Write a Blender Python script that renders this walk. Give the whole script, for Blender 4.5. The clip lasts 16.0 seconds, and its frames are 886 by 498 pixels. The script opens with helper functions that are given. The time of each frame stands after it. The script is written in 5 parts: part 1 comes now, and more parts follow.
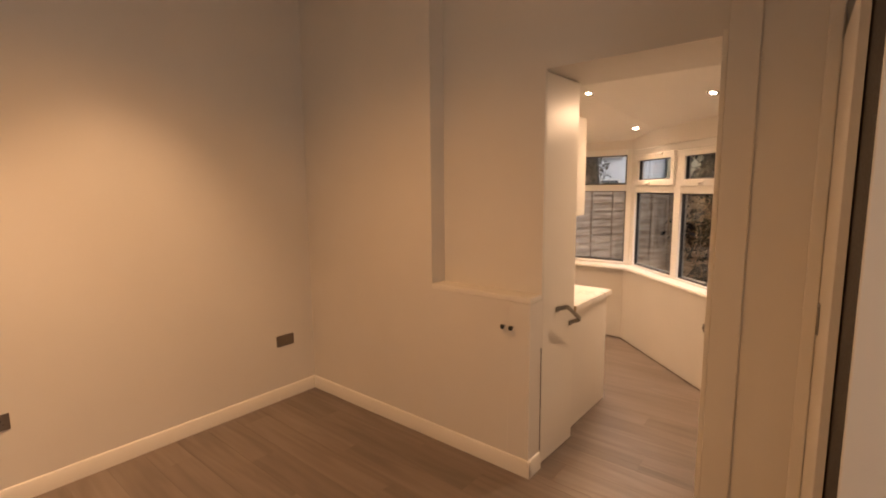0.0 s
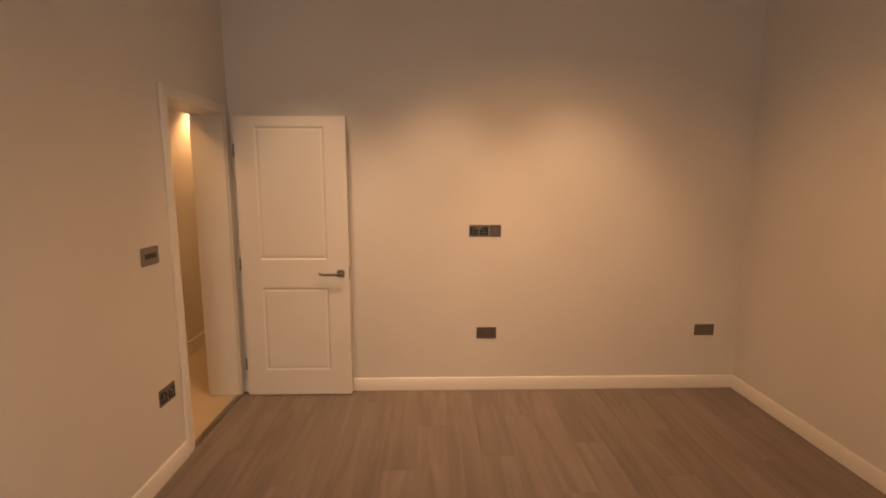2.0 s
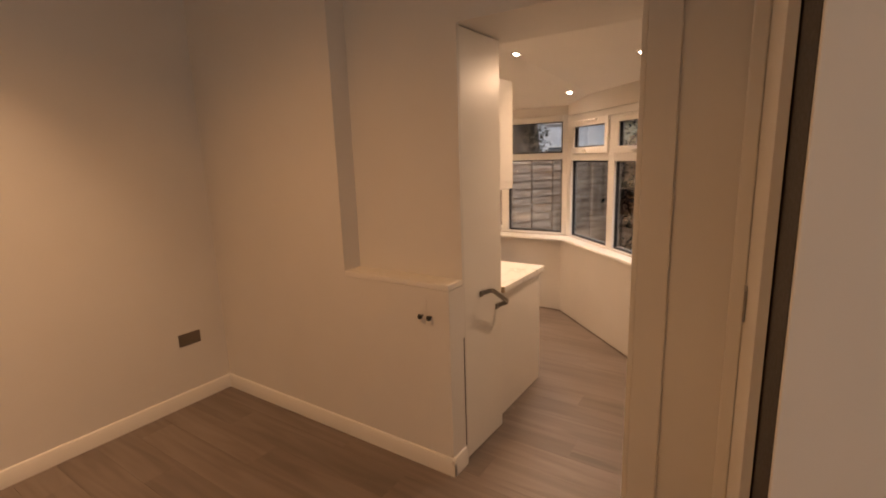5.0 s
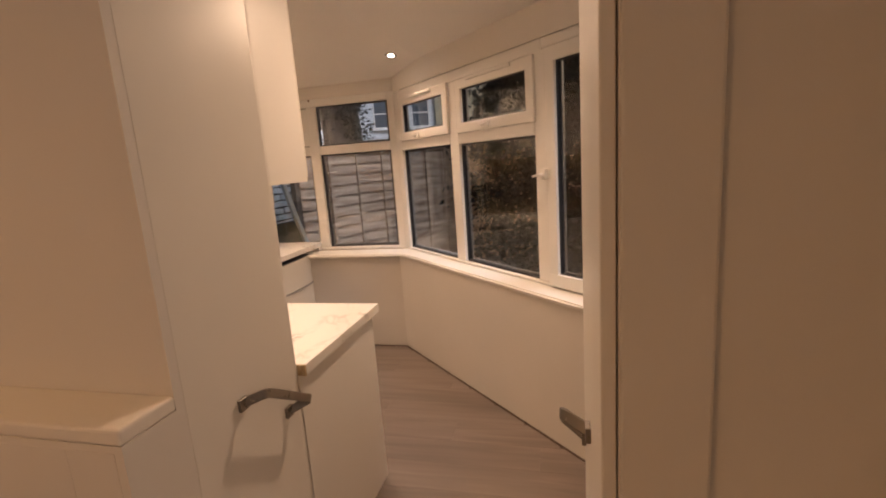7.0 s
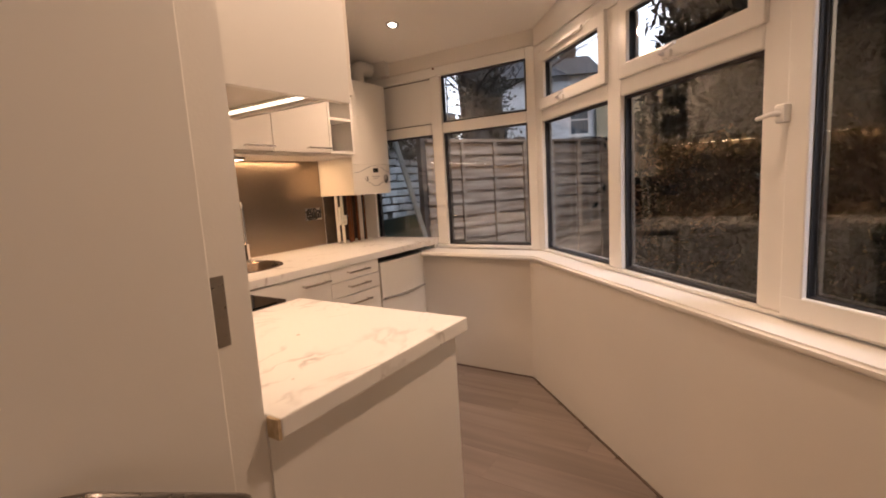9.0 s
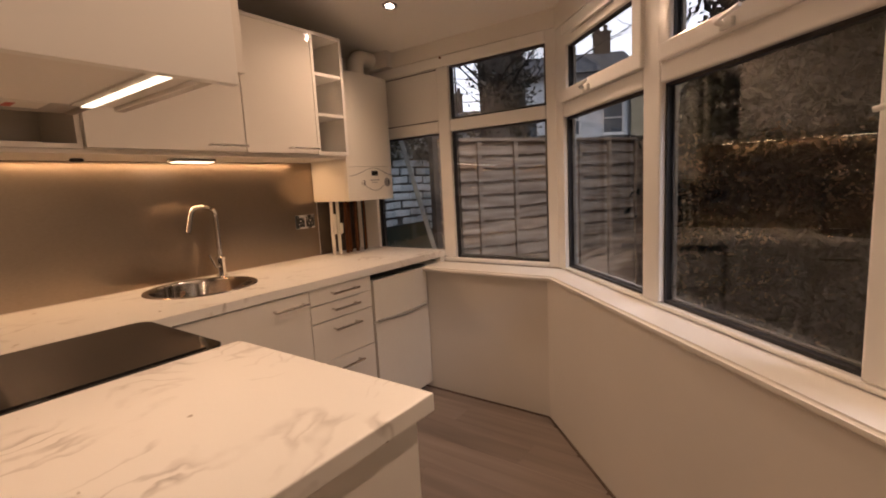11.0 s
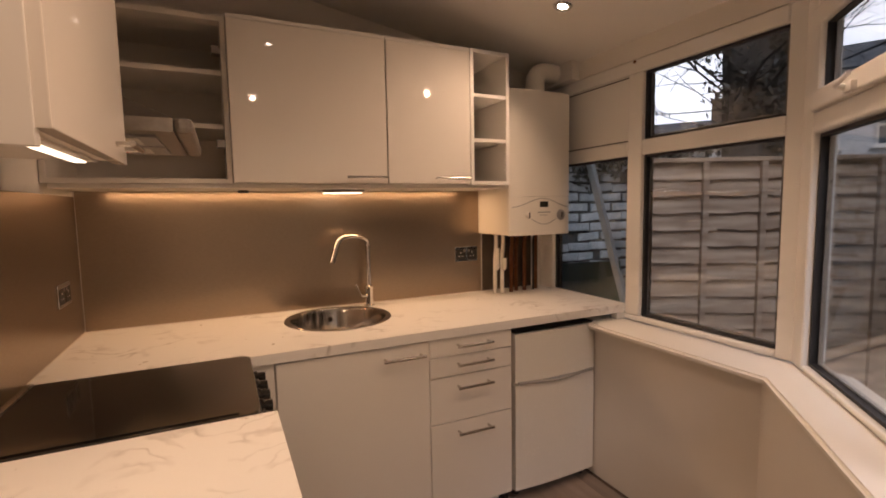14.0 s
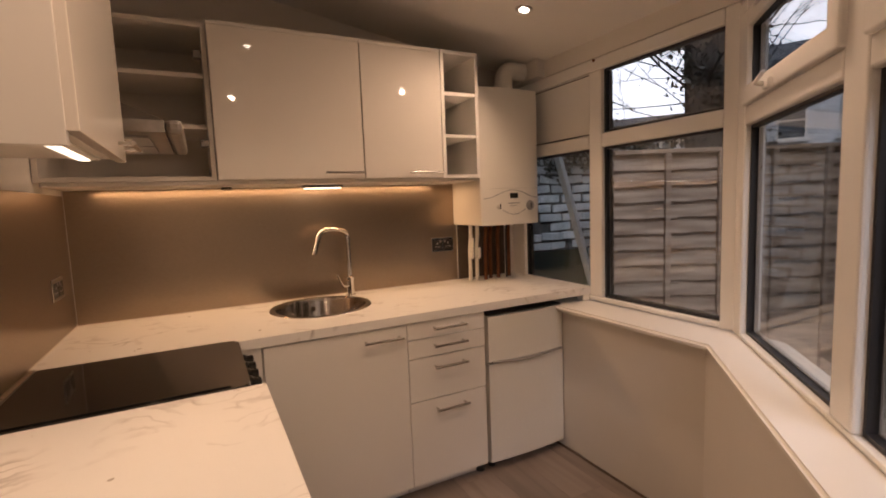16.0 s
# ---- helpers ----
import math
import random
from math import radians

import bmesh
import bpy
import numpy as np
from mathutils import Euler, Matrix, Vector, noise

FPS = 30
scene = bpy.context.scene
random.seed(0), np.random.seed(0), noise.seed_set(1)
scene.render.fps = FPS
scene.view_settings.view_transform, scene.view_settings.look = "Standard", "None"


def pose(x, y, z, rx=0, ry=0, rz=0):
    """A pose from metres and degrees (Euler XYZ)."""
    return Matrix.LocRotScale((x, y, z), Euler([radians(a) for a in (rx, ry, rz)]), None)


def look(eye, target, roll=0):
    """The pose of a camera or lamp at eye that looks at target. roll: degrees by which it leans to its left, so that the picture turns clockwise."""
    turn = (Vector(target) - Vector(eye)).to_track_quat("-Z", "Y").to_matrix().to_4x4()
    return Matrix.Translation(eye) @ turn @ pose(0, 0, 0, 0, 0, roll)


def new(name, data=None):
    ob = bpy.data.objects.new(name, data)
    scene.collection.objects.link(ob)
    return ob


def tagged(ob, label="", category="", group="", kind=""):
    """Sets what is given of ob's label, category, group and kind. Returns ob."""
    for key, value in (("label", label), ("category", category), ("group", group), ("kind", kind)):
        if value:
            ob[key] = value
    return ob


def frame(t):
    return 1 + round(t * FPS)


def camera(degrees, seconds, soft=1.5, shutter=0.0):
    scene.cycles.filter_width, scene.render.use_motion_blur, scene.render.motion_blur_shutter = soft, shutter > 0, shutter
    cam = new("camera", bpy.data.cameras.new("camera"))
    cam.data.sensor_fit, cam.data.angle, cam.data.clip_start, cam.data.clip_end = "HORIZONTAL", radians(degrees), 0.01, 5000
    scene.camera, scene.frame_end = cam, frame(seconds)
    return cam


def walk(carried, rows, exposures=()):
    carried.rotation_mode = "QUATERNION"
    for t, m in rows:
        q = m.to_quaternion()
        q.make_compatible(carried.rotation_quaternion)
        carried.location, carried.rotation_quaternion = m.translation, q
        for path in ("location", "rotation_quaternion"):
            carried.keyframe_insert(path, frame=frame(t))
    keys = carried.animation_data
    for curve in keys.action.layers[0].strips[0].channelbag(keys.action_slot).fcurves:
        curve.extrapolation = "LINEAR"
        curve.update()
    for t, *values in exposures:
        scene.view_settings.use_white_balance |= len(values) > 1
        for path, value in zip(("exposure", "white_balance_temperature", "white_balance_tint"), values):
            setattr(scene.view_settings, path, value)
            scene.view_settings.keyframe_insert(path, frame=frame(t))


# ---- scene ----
cam = camera(86.9, 16.0, soft=1.9)
PATH = [
    (0, (-0.046, 2.139, 1.623), (-1.305, 3.672, 1.37), -0.5),
    (0.5, (0.043, 2.112, 1.596), (-1.503, 3.346, 1.301), -1.0),
    (1, (0.085, 2.032, 1.603), (-1.641, 2.996, 1.302), -1.4),
    (1.5, (0.108, 1.944, 1.611), (-1.788, 2.508, 1.314), -1.0),
    (2, (0.174, 1.994, 1.597), (-1.804, 2.042, 1.307), 0.1),
    (2.5, (0.2, 2.01, 1.604), (-1.77, 1.82, 1.312), 1.5),
    (3, (0.208, 2.007, 1.607), (-1.762, 1.908, 1.282), 2.0),
    (3.5, (0.224, 2.097, 1.61), (-1.743, 2.237, 1.279), 1.6),
    (4, (0.176, 2.192, 1.637), (-1.689, 2.806, 1.256), 1.8),
    (4.5, (0.061, 2.387, 1.633), (-1.459, 3.637, 1.277), 0.3),
    (5, (-0.045, 2.511, 1.64), (-1.138, 4.142, 1.259), -1.9),
    (5.2, (-0.098, 2.592, 1.635), (-1.056, 4.306, 1.26), -2.5),
    (7.3, (-0.5, 3.954, 1.443), (-0.978, 5.862, 1.081), -4.0),
    (7.5, (-0.517, 4.086, 1.427), (-1.054, 5.98, 1.077), -2.6),
    (8, (-0.548, 4.283, 1.396), (-1.284, 6.115, 1.075), -2.2),
    (8.5, (-0.566, 4.438, 1.304), (-1.479, 6.191, 0.996), -1.5),
    (9, (-0.624, 4.532, 1.23), (-1.691, 6.202, 0.961), -3.4),
    (9.2, (-0.66, 4.571, 1.206), (-1.769, 6.219, 0.97), -4.3),
    (11.3, (-0.732, 5.025, 1.297), (-1.93, 6.6, 1.006), -2.2),
    (11.5, (-0.743, 5.076, 1.335), (-1.929, 6.648, 0.986), -0.8),
    (12, (-0.778, 5.213, 1.38), (-1.983, 6.782, 1.088), -1.5),
    (12.5, (-0.821, 5.303, 1.362), (-2.144, 6.786, 1.14), -0.0),
    (13, (-0.832, 5.39, 1.35), (-2.341, 6.682, 1.117), -1.7),
    (13.5, (-0.841, 5.477, 1.345), (-2.521, 6.554, 1.209), -2.8),
    (14, (-0.757, 5.545, 1.358), (-2.558, 6.396, 1.179), -1.0),
    (14.5, (-0.647, 5.619, 1.366), (-2.553, 6.189, 1.164), 0.5),
    (15, (-0.608, 5.66, 1.373), (-2.517, 6.167, 1.056), -1.3),
    (15.5, (-0.599, 5.598, 1.327), (-2.441, 6.339, 1.088), -2.4),
    (16, (-0.611, 5.52, 1.335), (-2.381, 6.431, 1.14), -2.2),
]
EXPOSURE = [(0.0, 0.2, 7300, 22), (1.2, 0.12, 6950, 22), (2.2, 0.02, 7000, 22), (3.5, -0.28, 7100, 22), (4.4, -0.14, 6900, 22), (5.2, -0.12, 7000, 22), (7.3, -0.25, 6450, 22), (8.5, -0.18, 6250, 22), (9.2, -0.32, 6350, 22), (11.3, -0.85, 6550, 24), (16.0, -0.85, 6550, 24)]
walk(cam, [(t, look(eye, target, roll)) for t, eye, target, roll in PATH], EXPOSURE)
SKY, SUN, DAY = 0.05, 4.0, 12
KLAMP, LLAMP, AMBIENT_FILL, STRIPW = 50, 66, 105, 4.2
WARM, LIVING, WARMER = (1.0, 0.71, 0.45), (1.0, 0.66, 0.37), (1.0, 0.525, 0.195)

# ---------------------------------------------------------------- light
world = bpy.data.worlds.new("sky")
scene.world = world
world.use_nodes = True
wn = world.node_tree
sky = wn.nodes.new("ShaderNodeTexSky")
sky.sky_type = "NISHITA"
sky.sun_disc = False
sky.sun_elevation = radians(24)
sky.sun_rotation = radians(70)
sky.air_density, sky.dust_density = 1.0, 7.0
wn.links.new(sky.outputs[0], wn.nodes["Background"].inputs[0])
wn.nodes["Background"].inputs[1].default_value = SKY

sun = new("sun", bpy.data.lights.new("sun", "SUN"))
sun.data.energy, sun.data.angle, sun.data.color = SUN, radians(45), (0.9, 0.95, 1.0)
sun.matrix_world = look((8, 5, 12), (-2.5, 9, 0))


def spot(name, place, power, colour, degrees, blend=0.5, radius=0.03, down=(0, 0, -1)):
    l = new(name, bpy.data.lights.new(name, "SPOT"))
    l.data.energy, l.data.color, l.data.spot_size, l.data.spot_blend, l.data.shadow_soft_size = power, colour, radians(degrees), blend, radius
    l.matrix_world = look(place, Vector(place) + Vector(down) + Vector((0.001, 0, 0)))
    return l


def area(name, place, target, sx, sy, power, colour):
    l = new(name, bpy.data.lights.new(name, "AREA"))
    l.data.shape, l.data.size, l.data.size_y, l.data.energy, l.data.color = "RECTANGLE", sx, sy, power, colour
    l.matrix_world = look(place, target)
    return l


# ---------------------------------------------------------------- materials
def nodes_of(name):
    m = bpy.data.materials.new(name)
    m.use_nodes = True
    return m, m.node_tree, m.node_tree.nodes["Principled BSDF"]


def node(nt, kind, **values):
    n = nt.nodes.new(kind)
    for k, v in values.items():
        n.inputs[k].default_value = v
    return n


def ramp(nt, fac, stops):
    r = nt.nodes.new("ShaderNodeValToRGB")
    while len(r.color_ramp.elements) < len(stops):
        r.color_ramp.elements.new(0.5)
    for e, (p, c) in zip(r.color_ramp.elements, stops):
        e.position, e.color = p, (*c, 1)
    nt.links.new(fac, r.inputs[0])
    return r


def bump(nt, bsdf, height, strength, distance=0.002):
    b = node(nt, "ShaderNodeBump", Strength=strength, Distance=distance)
    nt.links.new(height, b.inputs["Height"])
    nt.links.new(b.outputs[0], bsdf.inputs["Normal"])


def coords(nt, scale=(1, 1, 1)):
    g = nt.nodes.new("ShaderNodeNewGeometry")
    m = node(nt, "ShaderNodeMapping", Scale=scale)
    nt.links.new(g.outputs["Position"], m.inputs["Vector"])
    return m.outputs[0]


def shade(c, k):
    return tuple(min(1, v * k) for v in c)


def surface(name, colour, rough=0.5, metal=0.0, big=1.5, fine=90.0, vary=0.06, grain=0.05, stretch=(1, 1, 1), coat=0.0, spec=0.5):
    """A painted or plain surface: broad tonal drift, fine grain in the relief and in the gloss."""
    m, nt, b = nodes_of(name)
    v = coords(nt, stretch)
    n1, n2 = node(nt, "ShaderNodeTexNoise", Scale=big, Detail=4.0), node(nt, "ShaderNodeTexNoise", Scale=fine, Detail=3.0)
    for n in (n1, n2):
        nt.links.new(v, n.inputs["Vector"])
    r = ramp(nt, n1.outputs[0], [(0.3, shade(colour, 1 - vary)), (0.7, shade(colour, 1 + vary))])
    nt.links.new(r.outputs[0], b.inputs["Base Color"])
    rr = node(nt, "ShaderNodeMapRange", **{"From Min": 0.3, "From Max": 0.7, "To Min": rough * 0.88, "To Max": min(1, rough * 1.12)})
    nt.links.new(n2.outputs[0], rr.inputs["Value"])
    nt.links.new(rr.outputs[0], b.inputs["Roughness"])
    b.inputs["Metallic"].default_value = metal
    b.inputs["Coat Weight"].default_value = coat
    b.inputs["Coat Roughness"].default_value = 0.03
    b.inputs["Specular IOR Level"].default_value = spec
    if grain:
        bump(nt, b, n2.outputs[0], grain)
    return m


def wood_planks(name, dark, light, rough):
    """Laminate boards with the grain along x; each board takes its own tone."""
    m, nt, b = nodes_of(name)
    info = nt.nodes.new("ShaderNodeObjectInfo")
    g = nt.nodes.new("ShaderNodeNewGeometry")
    off = nt.nodes.new("ShaderNodeVectorMath")
    off.operation = "ADD"
    sc = nt.nodes.new("ShaderNodeVectorMath")
    sc.operation = "SCALE"
    sc.inputs[0].default_value = (7, 13, 5)
    nt.links.new(info.outputs["Random"], sc.inputs["Scale"])
    nt.links.new(g.outputs["Position"], off.inputs[0])
    nt.links.new(sc.outputs[0], off.inputs[1])
    mp = node(nt, "ShaderNodeMapping", Scale=(0.55, 6.5, 1))
    nt.links.new(off.outputs[0], mp.inputs["Vector"])
    n1 = node(nt, "ShaderNodeTexNoise", Scale=2.2, Detail=5.0, Roughness=0.45, Distortion=0.8)
    n2 = node(nt, "ShaderNodeTexNoise", Scale=14.0, Detail=4.0)
    n3 = node(nt, "ShaderNodeTexNoise", Scale=1.1, Detail=2.0)
    nt.links.new(mp.outputs[0], n1.inputs["Vector"])
    nt.links.new(mp.outputs[0], n2.inputs["Vector"])
    nt.links.new(off.outputs[0], n3.inputs["Vector"])
    r = ramp(nt, n1.outputs[0], [(0.2, dark), (0.5, tuple((a + c) / 2 for a, c in zip(dark, light))), (0.8, light)])
    hsv = node(nt, "ShaderNodeHueSaturation", Saturation=0.95)
    mr = node(nt, "ShaderNodeMapRange", **{"To Min": 0.92, "To Max": 1.07})
    nt.links.new(info.outputs["Random"], mr.inputs["Value"])
    mul = nt.nodes.new("ShaderNodeMath")
    mul.operation = "MULTIPLY"
    mr3 = node(nt, "ShaderNodeMapRange", **{"From Min": 0.3, "From Max": 0.7, "To Min": 0.9, "To Max": 1.1})
    nt.links.new(n3.outputs[0], mr3.inputs["Value"])
    nt.links.new(mr.outputs[0], mul.inputs[0])
    nt.links.new(mr3.outputs[0], mul.inputs[1])
    nt.links.new(mul.outputs[0], hsv.inputs["Value"])
    nt.links.new(r.outputs[0], hsv.inputs["Color"])
    nt.links.new(hsv.outputs[0], b.inputs["Base Color"])
    b.inputs["Roughness"].default_value = rough
    bump(nt, b, n2.outputs[0], 0.03)
    return m


def marble_top(name, turn):
    """White laminate with scattered grey-brown marble veins."""
    m, nt, b = nodes_of(name)
    v = coords(nt)
    warp = node(nt, "ShaderNodeTexNoise", Scale=2.4, Detail=5.0)
    nt.links.new(v, warp.inputs["Vector"])
    mix = nt.nodes.new("ShaderNodeVectorMath")
    mix.operation = "MULTIPLY_ADD"
    mix.inputs[1].default_value = (0.55, 0.55, 0.55)
    nt.links.new(warp.outputs["Color"], mix.inputs[0])
    nt.links.new(v, mix.inputs[2])
    mp = node(nt, "ShaderNodeMapping", Scale=(4.2, 1.3, 1.0), Rotation=(0, 0, turn))
    nt.links.new(mix.outputs[0], mp.inputs["Vector"])
    n = node(nt, "ShaderNodeTexNoise", Scale=2.3, Detail=2.0)
    nt.links.new(mp.outputs[0], n.inputs["Vector"])
    vein = ramp(nt, n.outputs[0], [(0.455, (0, 0, 0)), (0.50, (1, 1, 1)), (0.535, (0, 0, 0))])
    patch = node(nt, "ShaderNodeTexNoise", Scale=5.0, Detail=3.0)
    nt.links.new(v, patch.inputs["Vector"])
    pr = ramp(nt, patch.outputs[0], [(0.52, (0, 0, 0)), (0.72, (1, 1, 1))])
    mul = nt.nodes.new("ShaderNodeMath")
    mul.operation = "MULTIPLY"
    nt.links.new(vein.outputs[0], mul.inputs[0])
    nt.links.new(pr.outputs[0], mul.inputs[1])
    col = ramp(nt, mul.outputs[0], [(0.0, (0.80, 0.78, 0.74)), (0.35, (0.66, 0.63, 0.59)), (1.0, (0.40, 0.37, 0.34))])
    fleck = node(nt, "ShaderNodeTexNoise", Scale=24.0, Detail=1.0)
    nt.links.new(v, fleck.inputs["Vector"])
    fr_ = ramp(nt, fleck.outputs[0], [(0.775, (0, 0, 0)), (0.80, (0.7, 0.7, 0.7))])
    mixc = nt.nodes.new("ShaderNodeMixRGB")
    mixc.inputs[2].default_value = (0.24, 0.17, 0.11, 1)
    nt.links.new(fr_.outputs[0], mixc.inputs[0])
    nt.links.new(col.outputs[0], mixc.inputs[1])
    nt.links.new(mixc.outputs[0], b.inputs["Base Color"])
    b.inputs["Roughness"].default_value = 0.32
    return m


def brushed(name, colour, rough, stretch):
    m, nt, b = nodes_of(name)
    v = coords(nt, stretch)
    n = node(nt, "ShaderNodeTexNoise", Scale=60.0, Detail=3.0)
    nt.links.new(v, n.inputs["Vector"])
    r = ramp(nt, n.outputs[0], [(0.3, shade(colour, 0.9)), (0.7, shade(colour, 1.08))])
    nt.links.new(r.outputs[0], b.inputs["Base Color"])
    b.inputs["Metallic"].default_value, b.inputs["Roughness"].default_value = 1.0, rough
    bump(nt, b, n.outputs[0], 0.08, 0.001)
    return m


def glow(name, colour, strength):
    m, nt, b = nodes_of(name)
    b.inputs["Base Color"].default_value = (*colour, 1)
    b.inputs["Emission Color"].default_value = (*colour, 1)
    b.inputs["Emission Strength"].default_value = strength
    return m


def pane_glass(name, ior, tint=(0.93, 0.96, 0.97)):
    m, nt, b = nodes_of(name)
    t = node(nt, "ShaderNodeBsdfTransparent", Color=(*tint, 1))
    g = node(nt, "ShaderNodeBsdfGlossy", Roughness=0.004)
    lw = node(nt, "ShaderNodeLayerWeight", Blend=0.5)
    pw = nt.nodes.new("ShaderNodeMath")
    pw.operation = "POWER"
    pw.inputs[1].default_value = 4.0
    nt.links.new(lw.outputs["Facing"], pw.inputs[0])
    f = node(nt, "ShaderNodeMapRange", **{"To Min": ior, "To Max": 0.9})
    nt.links.new(pw.outputs[0], f.inputs["Value"])
    mx = nt.nodes.new("ShaderNodeMixShader")
    nt.links.new(f.outputs[0], mx.inputs[0])
    nt.links.new(t.outputs[0], mx.inputs[1])
    nt.links.new(g.outputs[0], mx.inputs[2])
    nt.links.new(mx.outputs[0], nt.nodes["Material Output"].inputs[0])
    return m


def two_tone(name, a, c, scale, rough, grain=0.5, stretch=(1, 1, 1), lo=0.35, hi=0.65, per_island=False):
    m, nt, b = nodes_of(name)
    v = coords(nt, stretch)
    n1, n2 = node(nt, "ShaderNodeTexNoise", Scale=scale, Detail=7.0), node(nt, "ShaderNodeTexNoise", Scale=scale * 9, Detail=4.0)
    for n in (n1, n2):
        nt.links.new(v, n.inputs["Vector"])
    r = ramp(nt, n1.outputs[0], [(lo, a), (hi, c)])
    out = r.outputs[0]
    if per_island:
        g = nt.nodes.new("ShaderNodeNewGeometry")
        mr = node(nt, "ShaderNodeMapRange", **{"To Min": 0.55, "To Max": 1.5})
        nt.links.new(g.outputs["Random Per Island"], mr.inputs["Value"])
        h = nt.nodes.new("ShaderNodeHueSaturation")
        nt.links.new(mr.outputs[0], h.inputs["Value"])
        nt.links.new(out, h.inputs["Color"])
        out = h.outputs[0]
    nt.links.new(out, b.inputs["Base Color"])
    b.inputs["Roughness"].default_value = rough
    bump(nt, b, n2.outputs[0], grain, 0.004)
    return m


PAINT = surface("wall_paint", (0.74, 0.71, 0.66), 0.62, vary=0.03, grain=0.12, fine=160)
PAINT_LOW = surface("kitchen_wall_paint", (0.74, 0.70, 0.64), 0.55, vary=0.035, grain=0.12, fine=140)
CEIL = surface("ceiling_paint", (0.78, 0.75, 0.70), 0.7, vary=0.02, grain=0.08)
GLOSS = surface("white_gloss_paint", (0.80, 0.77, 0.71), 0.34, vary=0.025, grain=0.0)
DOORPAINT = surface("door_paint", (0.80, 0.77, 0.71), 0.38, vary=0.03, grain=0.0)
UPVC = surface("white_upvc", (0.82, 0.80, 0.76), 0.22, vary=0.02, grain=0.0)
CABINET = surface("matt_white_cabinet", (0.78, 0.75, 0.70), 0.38, vary=0.02, grain=0.02)
HIGLOSS = surface("high_gloss_cabinet", (0.78, 0.73, 0.66), 0.03, vary=0.015, grain=0.0, coat=0.3)
CARCASS = surface("white_carcass", (0.72, 0.67, 0.60), 0.45, vary=0.02, grain=0.02)
CHIP = two_tone("chipboard_edge", (0.42, 0.30, 0.17), (0.58, 0.45, 0.28), 60, 0.8)
MARBLE = marble_top("marble_laminate", 0.3)
MARBLE_P = marble_top("marble_laminate_peninsula", 1.75)
STEEL = brushed("brushed_steel_splashback", (0.37, 0.295, 0.225), 0.30, (1, 1, 14))
STEEL_S = brushed("brushed_steel_side", (0.37, 0.295, 0.225), 0.30, (1, 1, 14))
CHROME = surface("polished_chrome", (0.68, 0.67, 0.66), 0.045, 1.0, grain=0.0, vary=0.02)
BARSTEEL = surface("handle_steel", (0.52, 0.49, 0.45), 0.24, 1.0, grain=0.0, vary=0.03)
SATIN = surface("satin_nickel", (0.30, 0.275, 0.25), 0.30, 1.0, grain=0.0, vary=0.04)
PLATE = brushed("socket_plate_metal", (0.27, 0.235, 0.205), 0.42, (8, 8, 1))
SINKSTEEL = brushed("sink_steel", (0.46, 0.43, 0.40), 0.17, (10, 10, 1))
BLACKGLASS = surface("black_ceramic_glass", (0.012, 0.011, 0.010), 0.07, grain=0.0, vary=0.1)
BLACK = surface("black_plastic", (0.02, 0.019, 0.018), 0.35, grain=0.03)
RUBBER = surface("black_gasket", (0.018, 0.018, 0.02), 0.5, grain=0.03)
# near-black colour that stands in for shade in gaps and holes
DARK = surface("void_shade", (0.05, 0.042, 0.035), 0.8)
ENAMEL = surface("white_enamel", (0.80, 0.78, 0.72), 0.25, vary=0.02, grain=0.03)
BOILERMAT = surface("boiler_casing", (0.80, 0.76, 0.68), 0.24, vary=0.02, grain=0.02)
GREYPL = surface("grey_plastic", (0.30, 0.29, 0.28), 0.4)
COPPER = surface("old_copper_pipe", (0.20, 0.085, 0.045), 0.42, 1.0, vary=0.25, big=20)
FLOOR = wood_planks("oak_laminate", (0.150, 0.114, 0.095), (0.262, 0.208, 0.176), 0.40)
SUBFLOOR = surface("floor_joint", (0.10, 0.07, 0.052), 0.8)
HALLFLOOR = surface("hall_beige_floor", (0.52, 0.42, 0.28), 0.35, vary=0.08)
BULB = glow("downlight_lens", (1.0, 0.86, 0.66), 45)
STRIP = glow("strip_light_lens", (1.0, 0.86, 0.60), 6)
GLASS = pane_glass("window_glass", 0.08)
LCD = surface("lcd_dark", (0.02, 0.022, 0.02), 0.15)
FENCEWOOD = two_tone("weathered_fence_wood", (0.37, 0.255, 0.18), (0.63, 0.475, 0.35), 2.4, 0.85, 0.6, (1, 1, 9))
FENCEPOST = two_tone("fence_post_wood", (0.08, 0.062, 0.05), (0.17, 0.135, 0.11), 3, 0.85, 0.6, (1, 1, 9))
WHITEBRICK = two_tone("white_painted_brick", (0.46, 0.52, 0.55), (0.72, 0.76, 0.77), 9, 0.85)
MORTAR = two_tone("dark_mortar", (0.06, 0.06, 0.06), (0.14, 0.14, 0.13), 12, 0.9)
BARK = two_tone("ivy_bark", (0.06, 0.05, 0.042), (0.19, 0.165, 0.14), 6, 0.9, 0.9, (1, 1, 0.4))
TWIG = two_tone("twig_bark", (0.03, 0.025, 0.02), (0.07, 0.055, 0.045), 10, 0.9)
# leaf colour and sheen lowered far down: the hedge's shade is in them
LEAF = two_tone("shaded_hedge_leaf", (0.006, 0.007, 0.004), (0.016, 0.018, 0.010), 3, 0.62, 0.2, per_island=True)
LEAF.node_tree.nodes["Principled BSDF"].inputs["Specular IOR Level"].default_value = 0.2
IVY = two_tone("ivy_leaf", (0.045, 0.045, 0.036), (0.11, 0.105, 0.085), 3, 0.5, 0.2, per_island=True)
RENDER_W = two_tone("pale_render_wall", (0.62, 0.64, 0.66), (0.76, 0.77, 0.78), 1.5, 0.85)
BRICK_B = two_tone("brown_brick_wall", (0.055, 0.040, 0.030), (0.10, 0.075, 0.055), 4, 0.9)
